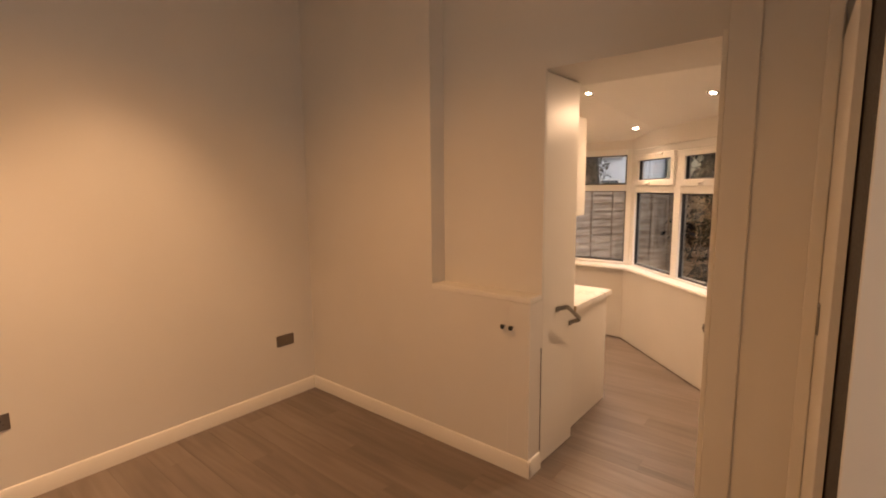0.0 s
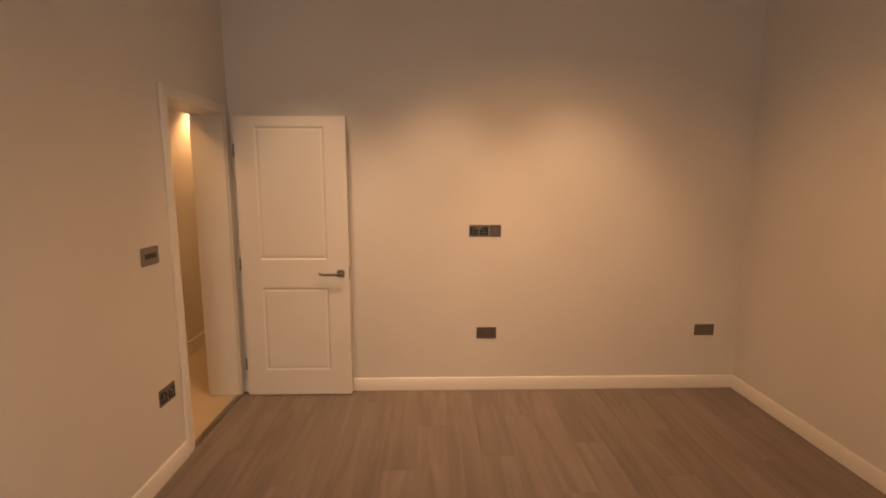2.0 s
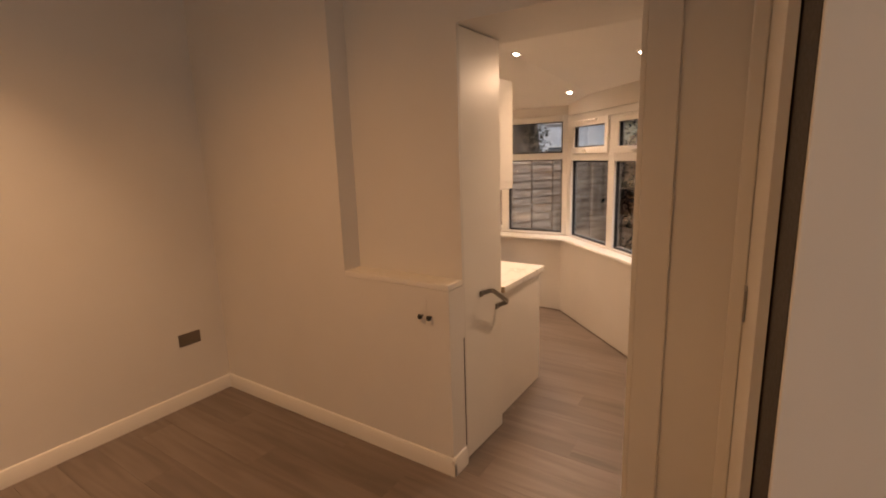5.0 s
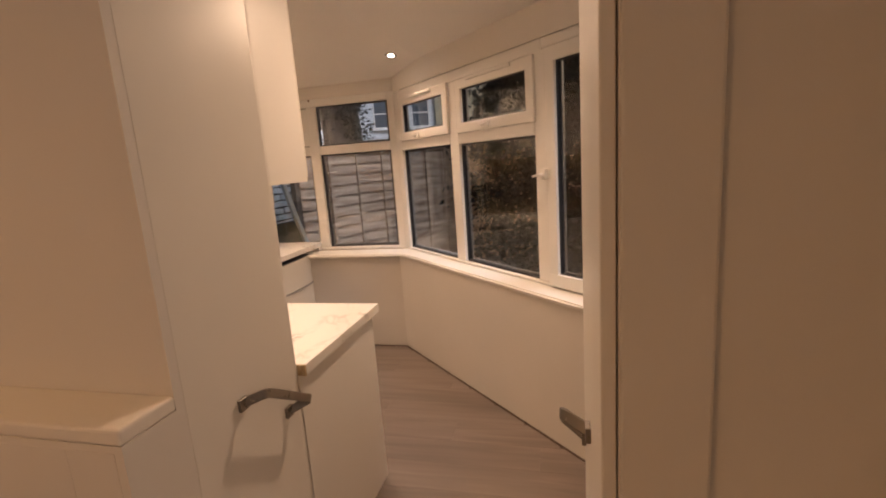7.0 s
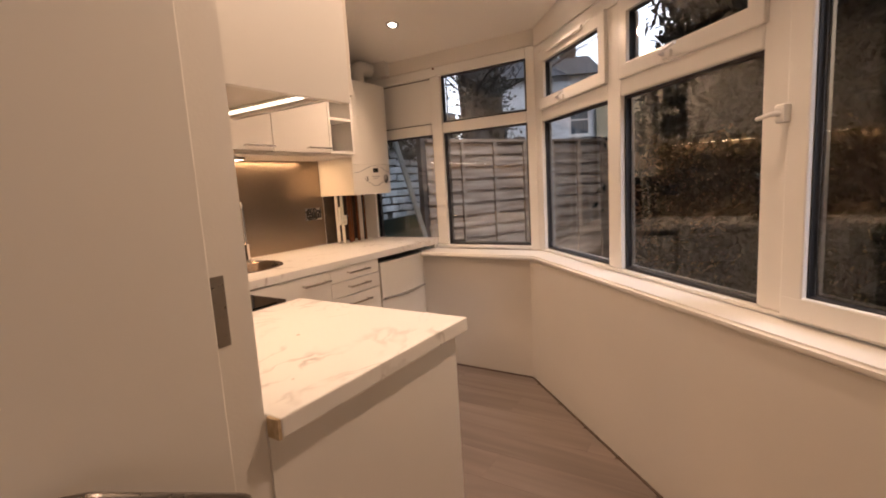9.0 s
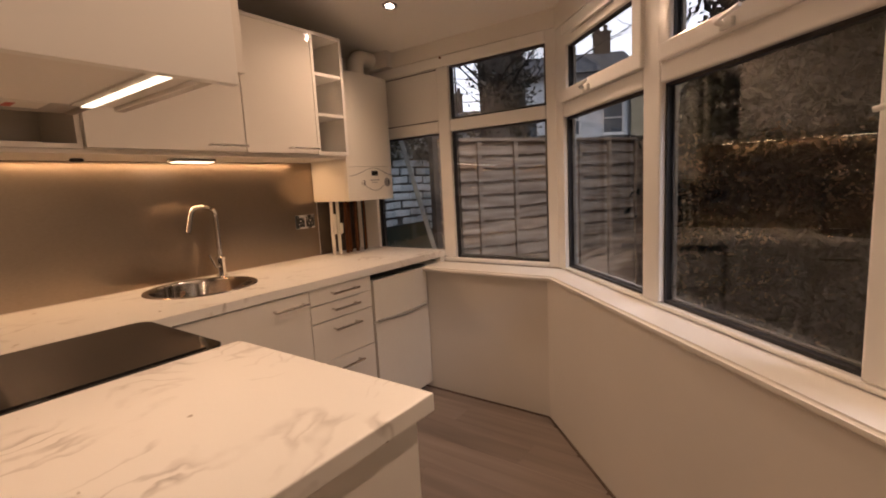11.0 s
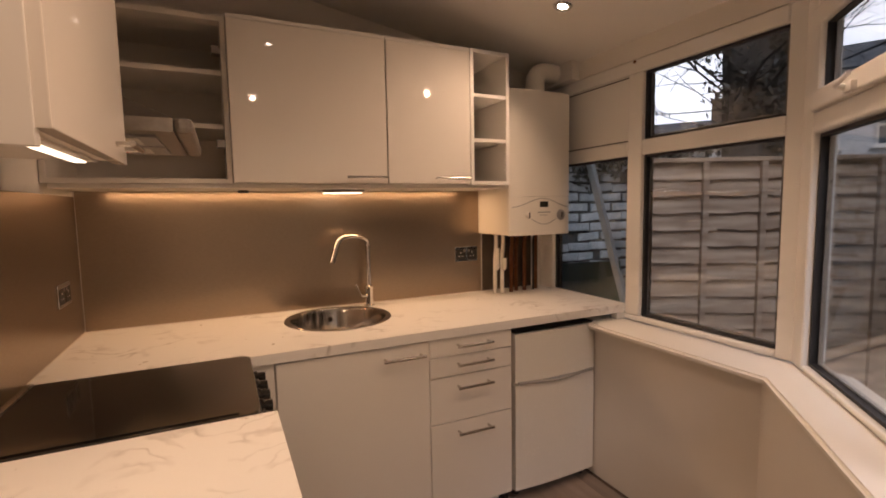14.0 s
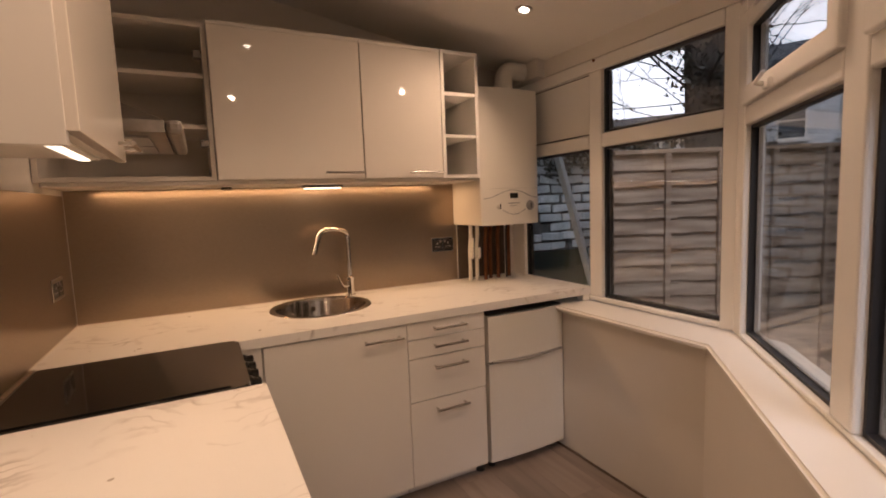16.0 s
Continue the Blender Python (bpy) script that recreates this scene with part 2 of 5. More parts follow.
SLATE = two_tone("roof_slate", (0.07, 0.075, 0.085), (0.14, 0.14, 0.15), 3, 0.7)
GROUND = two_tone("garden_ground", (0.045, 0.042, 0.036), (0.10, 0.09, 0.075), 2, 0.95, 0.8)
TARP = surface("blue_grey_plank", (0.62, 0.69, 0.73), 0.5)
HOUSEGLASS = surface("house_window_glass", (0.10, 0.12, 0.14), 0.08)
# frame colour darkened for the dim light on the house behind the hedge
DIMFRAME = surface("dimmed_window_paint", (0.20, 0.18, 0.15), 0.5)
HOOD = brushed("hood_metal", (0.30, 0.28, 0.26), 0.32, (10, 1, 1))
SKYGLOW = glow("overcast_sky", (0.90, 0.95, 1.0), 2.7)
RED = surface("red_label", (0.55, 0.06, 0.04), 0.5)


# ---------------------------------------------------------------- building blocks
AT = {}
FLAT = set()                                        # meshes made of boxes alone


def bx(bm, x0, y0, z0, x1, y1, z1, bev=0.0, seg=2):
    lo, hi = (min(x0, x1), min(y0, y1), min(z0, z1)), (max(x0, x1), max(y0, y1), max(z0, z1))
    if not bm.verts:
        FLAT.add(id(bm))
    r = bmesh.ops.create_cube(bm, size=1.0)["verts"]
    for v in r:
        v.co = Vector(lo[i] + (v.co[i] + 0.5) * (hi[i] - lo[i]) for i in range(3))
    if bev:
        bev = min(bev, 0.45 * min(hi[i] - lo[i] for i in range(3)))
        es = list({e for v in r for e in v.link_edges})
        bmesh.ops.bevel(bm, geom=es, offset=bev, segments=seg, affect="EDGES", profile=0.5)
    return bm


def box(*a, **k):
    return bx(bmesh.new(), *a, **k)


def boxes(*rows, bev=0.0):
    bm = bmesh.new()
    for r in rows:
        bx(bm, *r, bev=bev)
    return bm


def prism(points, z0, z1, bm=None):
    """An upright solid over a floor outline; z0 and z1 may be functions of (x, y)."""
    bm = bm or bmesh.new()
    f0 = z0 if callable(z0) else lambda x, y: z0
    f1 = z1 if callable(z1) else lambda x, y: z1
    lo = [bm.verts.new((x, y, f0(x, y))) for x, y in points]
    hi = [bm.verts.new((x, y, f1(x, y))) for x, y in points]
    n = len(points)
    bm.faces.new(hi)
    bm.faces.new(lo[::-1])
    for i in range(n):
        bm.faces.new((lo[i], lo[(i + 1) % n], hi[(i + 1) % n], hi[i]))
    bmesh.ops.recalc_face_normals(bm, faces=bm.faces)
    return bm


def lathe(bm, profile, n=24, m=Matrix(), cap=True):
    FLAT.discard(id(bm))
    rings = []
    for r, z in profile:
        rings.append([bm.verts.new(m @ Vector((r * math.cos(2 * math.pi * k / n), r * math.sin(2 * math.pi * k / n), z))) for k in range(n)])
    for a, c in zip(rings, rings[1:]):
        for k in range(n):
            bm.faces.new((a[k], a[(k + 1) % n], c[(k + 1) % n], c[k]))
    for ring, flip in ((rings[0], True), (rings[-1], False)):
        if cap and profile[0 if flip else -1][0] > 1e-4:
            bm.faces.new(ring[::-1] if flip else ring)
    bmesh.ops.remove_doubles(bm, verts=[v for r in rings for v in r], dist=1e-5)
    return bm


def rounded(pts, r, steps=5):
    """A polyline with its corners rounded."""
    pts = [Vector(p) for p in pts]
    out = [pts[0]]
    for a, b, c in zip(pts, pts[1:], pts[2:]):
        k = min(r, (a - b).length / 2, (c - b).length / 2)
        p, q = b + (a - b).normalized() * k, b + (c - b).normalized() * k
        for s in range(steps + 1):
            u = s / steps
            out.append(p * (1 - u) ** 2 + b * 2 * u * (1 - u) + q * u * u)
    return out + [pts[-1]]


def tube(bm, pts, r, n=10, taper=None):
    FLAT.discard(id(bm))
    pts = [Vector(p) for p in pts]
    rings, up = [], None
    for i, p in enumerate(pts):
        d = (pts[min(i + 1, len(pts) - 1)] - pts[max(i - 1, 0)]).normalized()
        if up is None:
            up = d.orthogonal().normalized()
        up = (up - d * up.dot(d)).normalized()
        side = d.cross(up)
        rr = r if taper is None else r + (taper - r) * i / (len(pts) - 1)
        rings.append([bm.verts.new(p + (up * math.cos(2 * math.pi * k / n) + side * math.sin(2 * math.pi * k / n)) * rr) for k in range(n)])
    for a, c in zip(rings, rings[1:]):
        for k in range(n):
            bm.faces.new((a[k], a[(k + 1) % n], c[(k + 1) % n], c[k]))
    bm.faces.new(rings[0][::-1])
    bm.faces.new(rings[-1])
    return bm


def mesh_of(name, bm, material, smooth=True):
    me = bpy.data.meshes.new(name)
    bmesh.ops.recalc_face_normals(bm, faces=bm.faces)
    bm.to_mesh(me)
    plain = id(bm) in FLAT
    FLAT.discard(id(bm))
    bm.free()
    for m in (material if isinstance(material, (list, tuple)) else [material]):
        me.materials.append(m)
    if smooth and not plain and len(me.polygons) > 6:
        me.shade_smooth()
        me.set_sharp_from_angle(angle=radians(35))
    return me


def thing(name, place, label, category, group="", kind=""):
    """An Empty at the base of a thing; place is a point or a pose."""
    m = place if isinstance(place, Matrix) else Matrix.Translation(place)
    ob = new(name)
    ob.empty_display_size = 0.05
    ob.matrix_basis = m
    AT[ob] = m
    return tagged(ob, label, category, group, kind)


def part(name, bm, material, parent, label="", local=False):
    """One mesh under a thing or a part; the mesh is given in the world unless local."""
    if not local:
        bm.transform(AT[parent].inverted())
    ob = new(name, mesh_of(name, bm, material))
    ob.parent = parent
    AT[ob] = AT[parent]
    return tagged(ob, label)


def solid(name, bm, material, label, category="", kind="structure", group=""):
    ob = new(name, mesh_of(name, bm, material))
    AT[ob] = Matrix()
    return tagged(ob, label, category, group, kind)


# ---------------------------------------------------------------- plan
XW, YN, YS, XE = -3.25, 4.345, 0.56, 1.5          # living room
YR = 4.475                                         # recessed plane round the kitchen opening
OL, OR, OH = -1.250, -0.395, 2.25                   # kitchen opening
JX = -1.302                                        # lining of the opening behind the folded leaf
KW, KS, KN = -3.15, 5.0, 7.178                     # kitchen walls
WY = 7.385                                         # glass line of the straight window
HC = 3.05                                          # living room ceiling
BAY = 5.485                                        # x + y along the inner face of the slanted wall
S2 = math.sqrt(0.5)


def ceil_z(x, y):
    """The lower of two slopes: one falls to the straight window, one to the bay."""
    return min(2.205 - 0.17 * (y - 6.9), 2.18 + 0.2 * (5.655 - x - y) * S2)


# ---------------------------------------------------------------- structure: living room
solid("wall_west", box(XW - 0.2, YS - 0.24, 0, XW, YN, HC), PAINT, "cream painted plaster wall of the living room")
solid("wall_south", boxes((-2.439, YS - 0.24, 0, XE, YS, HC), (-3.201, YS - 0.24, 2.068, -2.439, YS, HC), (XW, YS - 0.24, 0, -3.201, YS, HC)), PAINT,
      "cream painted plaster wall with a doorway to the hall")
nw = boxes((KW - 0.1, YN, 0, -1.95, KS, HC), (-1.95, YR, 0, JX, KS - 0.004, HC), (JX, YR, 0, OL, 4.497, HC), (OL, YR, OH, OR, 4.497, HC), (JX, 4.497, OH, OR, KS - 0.004, HC), (OR, YN, 0, XE, 4.80, HC),
           (OR, 4.80, OH, XE, KS - 0.004, HC))
solid("wall_north", nw, PAINT, "cream painted plaster wall with a recess and an opening")
# the opening here is assumed and stays out of view
solid("wall_east", boxes((XE, YS - 0.24, 0, XE + 0.2, 1.1, HC), (XE, 2.0, 0, XE + 0.2, YN, HC), (XE, 1.1, 0, XE + 0.2, 2.0, 0.9), (XE, 1.1, 2.3, XE + 0.2, 2.0, HC)), PAINT,
      "cream painted plaster wall with an assumed, unseen window opening")
solid("ceiling", box(XW - 0.2, YS - 0.24, HC, XE + 0.2, 4.99, HC + 0.12), CEIL, "white painted plaster ceiling")
# fill light added in the assumed opening, to brighten the living room
area("unseen_window_fill", (XE + 0.1, 1.55, 1.6), (-3, 2.3, 1.0), 0.85, 1.3, DAY, (1.0, 0.92, 0.80))

# hall behind the doorway
solid("hall_wall_south", box(-6.2, -0.45, 0, -1.6, -0.25, 2.34), PAINT, "cream painted hall wall")
solid("hall_wall_west", box(-6.4, -0.45, 0, -6.2, 0.36, 2.34), PAINT, "cream painted hall end wall")
solid("hall_wall_east", box(-1.6, -0.45, 0, -1.4, 0.36, 2.34), PAINT, "cream painted hall end wall")
solid("hall_wall_north", box(-6.2, 0.36, 0, XW - 0.2, 0.5, 2.34), PAINT, "cream painted hall wall")
solid("hall_ceiling", box(-6.4, -0.45, 2.34, -1.4, 0.36, 2.44), CEIL, "white painted hall ceiling")
solid("hall_floor", box(-6.4, -0.45, -0.05, -1.4, YS - 0.01, -0.002), HALLFLOOR, "pale beige hall floor")
solid("hall_baseboard", box(-6.2, -0.25, 0, -1.6, -0.232, 0.13, bev=0.006), GLOSS, "white painted hall skirting board")


def skirting(name, a, b, normal, h=0.097, t=0.018):
    """Skirting with a rounded top edge from a to b; normal points into the room."""
    a, b, n = Vector((*a, 0)), Vector((*b, 0)), Vector((*normal, 0))
    bm = bmesh.new()
    prof = [(0, 0), (t, 0), (t, h - 0.03), (t * 0.8, h - 0.022), (t * 0.75, h - 0.012), (t * 0.45, h - 0.003), (0, h)]
    rings = [[bm.verts.new(p + n * u + Vector((0, 0, v))) for u, v in prof] for p in (a, b)]
    k = len(prof)
    for i in range(k):
        bm.faces.new((rings[0][i], rings[0][(i + 1) % k], rings[1][(i + 1) % k], rings[1][i]))
    bm.faces.new(rings[0])
    bm.faces.new(rings[1][::-1])
    return solid(name, bm, GLOSS, "white painted skirting board")


skirting("baseboard_west", (XW, YS), (XW, YN), (1, 0))
skirting("baseboard_north", (XW + 0.018, YN), (OL + 0.018, YN), (0, -1))
skirting("baseboard_return", (OL, YN - 0.018), (OL, YR - 0.01), (1, 0))
skirting("baseboard_south", (-2.39, YS), (XE, YS), (0, 1))
skirting("baseboard_pier", (-0.285, YN), (-0.10, YN), (0, -1))
solid("trim_pier", box(OR + 0.001, YN - 0.012, 0, -0.285, YN - 0.0002, 2.36, bev=0.004), PAINT, "cream painted flat architrave")

# architrave of the hall doorway and its lining
arch = boxes((-2.463, YS, 0, -2.395, YS + 0.016, 2.104), (-3.245, YS, 0, -3.177, YS + 0.012, 2.104), (-3.177, YS, 2.044, -2.463, YS + 0.016, 2.104), bev=0.005)
solid("trim_hall_architrave", arch, GLOSS, "white painted door architrave")
lin = boxes((-2.463, YS - 0.236, 0, -2.4395, YS - 0.004, 2.0675), (-3.2005, YS - 0.236, 0, -3.177, YS - 0.004, 2.0675), (-3.177, YS - 0.236, 2.044, -2.463, YS - 0.004, 2.0675), bev=0.003)
solid("trim_hall_lining", lin, GLOSS, "white painted door lining")
solid("trim_threshold", box(-3.175, YS - 0.03, -0.002, -2.465, YS + 0.012, 0.006, bev=0.003), SATIN, "thin metal threshold strip")

# ---------------------------------------------------------------- structure: kitchen
solid("kitchen_wall_west", box(KW - 0.25, KS, 0, KW, WY + 0.1, 2.7), PAINT_LOW, "cream painted kitchen wall")
solid("kitchen_wall_north", prism([(KW, KN), (BAY - KN, KN), (BAY - KN + 0.13, KN + 0.29), (KW, KN + 0.29)], 0, 0.754), PAINT_LOW, "cream painted wall under the kitchen window")
far = 0.45
solid("kitchen_wall_bay", prism([(BAY - KN, KN), (far, BAY - far), (far + 0.2, BAY - far + 0.2), (BAY - KN + 0.13, KN + 0.29)], 0, 0.754), PAINT_LOW, "cream painted slanted wall under the bay window")
solid("kitchen_wall_east", box(far, 4.80, 0, far + 0.2, BAY - far + 0.2, 2.7), PAINT_LOW, "cream painted kitchen wall")
top = ceil_z
solid("lintel_north", prism([(KW, WY - 0.035), (5.705 - WY - 0.0148, WY - 0.035), (5.705 - WY + 0.09, WY + 0.09), (KW, WY + 0.09)], 2.036, lambda x, y: top(x, y) + 0.07), PAINT_LOW, "cream band above the window")
B0 = 5.705 - 0.0495
solid("lintel_bay", prism([(B0 - (WY - 0.035), WY - 0.035), (far, B0 - far), (far + 0.1, B0 - far + 0.1), (5.705 - WY + 0.09, WY + 0.09)], 2.02, lambda x, y: top(x, y) + 0.07), PAINT_LOW, "cream band above the bay window")
solid("wall_bay_end", prism([(0.06, B0 - 0.06), (far, B0 - far), (far + 0.1, B0 - far + 0.1), (0.16, B0 - 0.06 + 0.1)], 0.754, 2.02), PAINT_LOW, "cream painted wall beside the bay window")
solid("kitchen_ceiling", prism([(KW - 0.1, KS - 0.01), (-1.805, KS - 0.01), (-1.345, 7.265), (-1.6, WY + 0.1), (KW - 0.1, WY + 0.1)], lambda x, y: 2.205 - 0.17 * (y - 6.9), lambda x, y: 2.305 - 0.17 * (y - 6.9)), CEIL, "white sloping kitchen ceiling")
solid("kitchen_ceiling_bay", prism([(-1.805, KS - 0.01), (far + 0.2, KS - 0.01), (far + 0.2, BAY - far + 0.3), (-1.345, 7.265)], lambda x, y: 2.18 + 0.2 * (5.655 - x - y) * S2, lambda x, y: 2.28 + 0.2 * (5.655 - x - y) * S2), CEIL, "white kitchen ceiling falling towards the bay")
solid("kitchen_ceiling_flat", box(OR, 4.80, 2.535, far + 0.2, KS - 0.01, 2.65), CEIL, "white kitchen ceiling strip")

# sill: one slim board following the bend
SY, SB = 7.124, 5.468                               # front edge of the sill: along the window, and x + y along the bay
sill = prism([(KW + 0.001, SY), (SB - SY, SY), (far - 0.02, SB - far + 0.02), (far - 0.02, BAY + 0.20 - far + 0.02), (BAY + 0.20 - (KN + 0.17), KN + 0.17), (KW + 0.001, KN + 0.17)], 0.756, 0.784)
bmesh.ops.bevel(sill, geom=[e for e in sill.edges if abs((e.verts[0].co - e.verts[1].co).z) < 1e-4], offset=0.009, segments=3, affect="EDGES")
solid("window_sill", sill, GLOSS, "white painted window sill board following the bay")

# uneven cut line of flooring against the slanted wall
solid("trim_floor_edge", prism([(BAY - KN - 0.9, KN - 0.002), (BAY - KN, KN - 0.002), (far, BAY - far - 0.002), (far, BAY - far - 0.014), (BAY - KN - 0.004, KN - 0.012), (BAY - KN - 0.9, KN - 0.012)], 0.0, 0.006), SUBFLOOR, "dark expansion gap along the wall")


# ---------------------------------------------------------------- doors
def lever(parent, place, along, out, name="lever_handle"):
    """Square rose and a flat lever that returns to the door; along: way of the lever, out: away from the door."""
    p, a, o = Vector(place), Vector(along), Vector(out)
    up = Vector((0, 0, 1))
    rose = bmesh.new()
    bx(rose, -0.026, -0.026, 0, 0.026, 0.026, 0.008, bev=0.002)
    rose.transform(Matrix.Translation(p) @ Matrix((a, up, o)).transposed().to_4x4())
    h = part(name, rose, SATIN, parent, "satin nickel lever handle")
    bar = tube(bmesh.new(), rounded([p + o * 0.005, p + o * 0.052, p + o * 0.052 + a * 0.125, p + o * 0.014 + a * 0.15], 0.016), 0.0095, 12)
    part("lever", bar, SATIN, h)
    return h


door = thing("door_1", (-3.178, 0.63, 0), "white moulded two-panel door standing open against the wall", "door")
dx0, dx1, dy0, dy1, dz0, dz1 = -3.200, -3.165, 0.625, 1.395, 0.008, 2.035


def panelled_leaf(x0, x1, y0, y1, z0, z1, panels):
    """A leaf whose room face (x1) has sunk panels with raised fields."""
    bm = bmesh.new()
    bx(bm, x0, y0, z0, x1 - 0.010, y1, z1)
    ys = [y0, *sorted({p[i] for p in panels for i in (0, 1)}), y1]
    zs = [z0, *sorted({p[i] for p in panels for i in (2, 3)}), z1]
    for i in range(len(ys) - 1):
        for j in range(len(zs) - 1):
            cy, cz = (ys[i] + ys[i + 1]) / 2, (zs[j] + zs[j + 1]) / 2
            if not any(p[0] < cy < p[1] and p[2] < cz < p[3] for p in panels):
                bx(bm, x1 - 0.0101, ys[i], zs[j], x1, ys[i + 1], zs[j + 1])
    for a, b, c, d in panels:
        m, o = 0.028, 0.0095
        for k0, k1, h0, h1 in ((0.0, m * 0.45, 0, -o * 0.7), (m * 0.45, m, -o * 0.7, -o * 0.25)):
            q0 = [(a + k0, c + k0), (b - k0, c + k0), (b - k0, d - k0), (a + k0, d - k0)]
            q1 = [(a + k1, c + k1), (b - k1, c + k1), (b - k1, d - k1), (a + k1, d - k1)]
            v0, v1 = [bm.verts.new((x1 + h0, *q)) for q in q0], [bm.verts.new((x1 + h1, *q)) for q in q1]
            for i in range(4):
                bm.faces.new((v0[i], v0[(i + 1) % 4], v1[(i + 1) % 4], v1[i]))
        bm.faces.new([bm.verts.new((x1 - o * 0.25, *q)) for q in ((a + m, c + m), (b - m, c + m), (b - m, d - m), (a + m, d - m))])
    return bm


leaf = part("leaf", panelled_leaf(dx0, dx1, dy0, dy1, dz0, dz1, [(0.765, 1.245, 1.03, 1.965), (0.765, 1.245, 0.20, 0.825)]), DOORPAINT, door)
lever(door, (dx1, 1.337, 0.93), (0, -1, 0), (1, 0, 0))
part("latch_plate", box(-3.193, 1.3945, 0.88, -3.172, 1.3965, 0.98), SATIN, door, "satin metal latch plate")
for z in (0.25, 1.0, 1.8):
    part("hinge", tube(bmesh.new(), [(-3.163, 0.622, z - 0.045), (-3.163, 0.622, z + 0.045)], 0.006, 10), SATIN, door)


def strap(bm, pts, w, t, across):
    """A flat bar of width w and thickness t swept through pts; across gives the way of its width."""
    rings = []
    for i, p in enumerate(pts):
        d = (pts[min(i + 1, len(pts) - 1)] - pts[max(i - 1, 0)]).normalized()
        c = (across - d * across.dot(d)).normalized()
        n = d.cross(c)
        rings.append([bm.verts.new(p + c * a * w / 2 + n * b * t / 2) for a, b in ((-1, -0.6), (-0.8, -1), (0.8, -1), (1, -0.6), (1, 0.6), (0.8, 1), (-0.8, 1), (-1, 0.6))])
    for r, q in zip(rings, rings[1:]):
        for i in range(8):
            bm.faces.new((r[i], r[(i + 1) % 8], q[(i + 1) % 8], q[i]))
    bm.faces.new(rings[0][::-1])
    bm.faces.new(rings[-1])
    return bm


def pull(parent, m, face, side, y0=0.10, z0=0.945):
    """A tilted bow handle: two square posts and a flat bar bowed away from the leaf."""
    a, b = Vector((face, y0, z0)), Vector((face, y0 + 0.175, z0 - 0.12))
    o = Vector((0.052 * side, 0, 0.016))
    pts = rounded([m @ a, m @ (a + o + Vector((0, 0.035, 0))), m @ (b + o + Vector((0, 0.045, 0.004))), m @ b], 0.018)
    run = (m.to_3x3() @ (b - a)).normalized()
    flat = run.cross(m.to_3x3() @ Vector((side, 0, 0))).normalized()
    bw = part("bow_handle", strap(bmesh.new(), [Vector(p) for p in pts], 0.024, 0.011, flat), SATIN, parent, "satin nickel bow handle")
    for p in (a, b):
        k = bx(bmesh.new(), p.x, p.y - 0.016, p.z - 0.016, p.x + 0.010 * side, p.y + 0.016, p.z + 0.016, bev=0.002)
        k.transform(m)
        part("rose", k, SATIN, bw)


# narrow double doors of the kitchen opening, folded back in the reveal
kd = thing("door_2", (OL + 0.02, 4.49, 0), "narrow white flush door leaf folded back into the opening", "door")
swing = Matrix.Translation((-1.285, 4.4985, 0)) @ pose(0, 0, 0, 0, 0, -1.5)
bm = box(0, 0, 0.008, 0.034, 0.398, 2.243, bev=0.003)
bm.transform(swing)
part("leaf", bm, DOORPAINT, kd)
pull(kd, swing, 0.034, 1, 0.165, 0.91)
kd2 = thing("door_3", (OR - 0.02, 4.49, 0), "narrow white flush door leaf folded back into the opening", "door")
part("leaf", box(OR - 0.002, 4.352, 0.008, OR - 0.022, 4.80, 2.243, bev=0.003), DOORPAINT, kd2)
pull(kd2, Matrix.Translation((OR - 0.022, 4.487, 0)), 0.0, -1)
# thin dark strip drawn for the shade in the leaf's hinge gap
solid("opening_gap_shade", box(OL - 0.002, YR - 0.001, 0.10, OL + 0.002, YR + 0.006, 0.72, bev=0.0008), DARK, "dark strip painted as the shaded gap between lining and door")
st = thing("strike_plate", (JX, 4.93, 1.0), "worn metal strike plate let into the white lining", "strike plate")
part("plate", box(JX, 4.902, 1.0, JX + 0.0022, 4.952, 1.112, bev=0.001), SATIN, st)
part("latch_hole", box(JX + 0.0022, 4.918, 1.03, JX + 0.003, 4.926, 1.045), DARK, st)
for z in (1.014, 1.098):
    part("screw", tube(bmesh.new(), [(JX + 0.0022, 4.93, z), (JX + 0.0034, 4.93, z)], 0.004, 8), SATIN, st)

# boxed-in cupboard under the recess
bc = thing("boxed_cupboard", (-1.6, YR, 0), "white boxed-in cupboard with two small black knobs", "cupboard")
part("casing", boxes((-1.95, YN, 0, OL, YN + 0.02, 1.0), (OL - 0.02, YN + 0.02, 0, OL, YR, 1.0), bev=0.0), PAINT, bc)
part("top", box(-1.95, YN - 0.001, 1.0, OL + 0.001, YR, 1.033, bev=0.006), GLOSS, bc)
for y0, y1, nm in ((-1.80, -1.386, "door"), (-1.382, -1.27, "door")):
    d = part(nm, box(y0, YN - 0.0009, 0.11, y1, YN + 0.001, 0.985, bev=0.0004), PAINT, bc)
    k = -1.412 if nm == "door" and y0 < -1.5 else -1.358
    kn = tube(bmesh.new(), [(k, YN - 0.002, 0.855), (k, YN - 0.024, 0.855)], 0.006, 12)
    lathe(kn, [(0.0, 0.0), (0.013, 0.002), (0.014, 0.008), (0.009, 0.013), (0, 0.014)], 16, Matrix.Translation((k, YN - 0.020, 0.855)) @ pose(0, 0, 0, 90))
    part("knob", kn, BLACK, d, "small black knob")

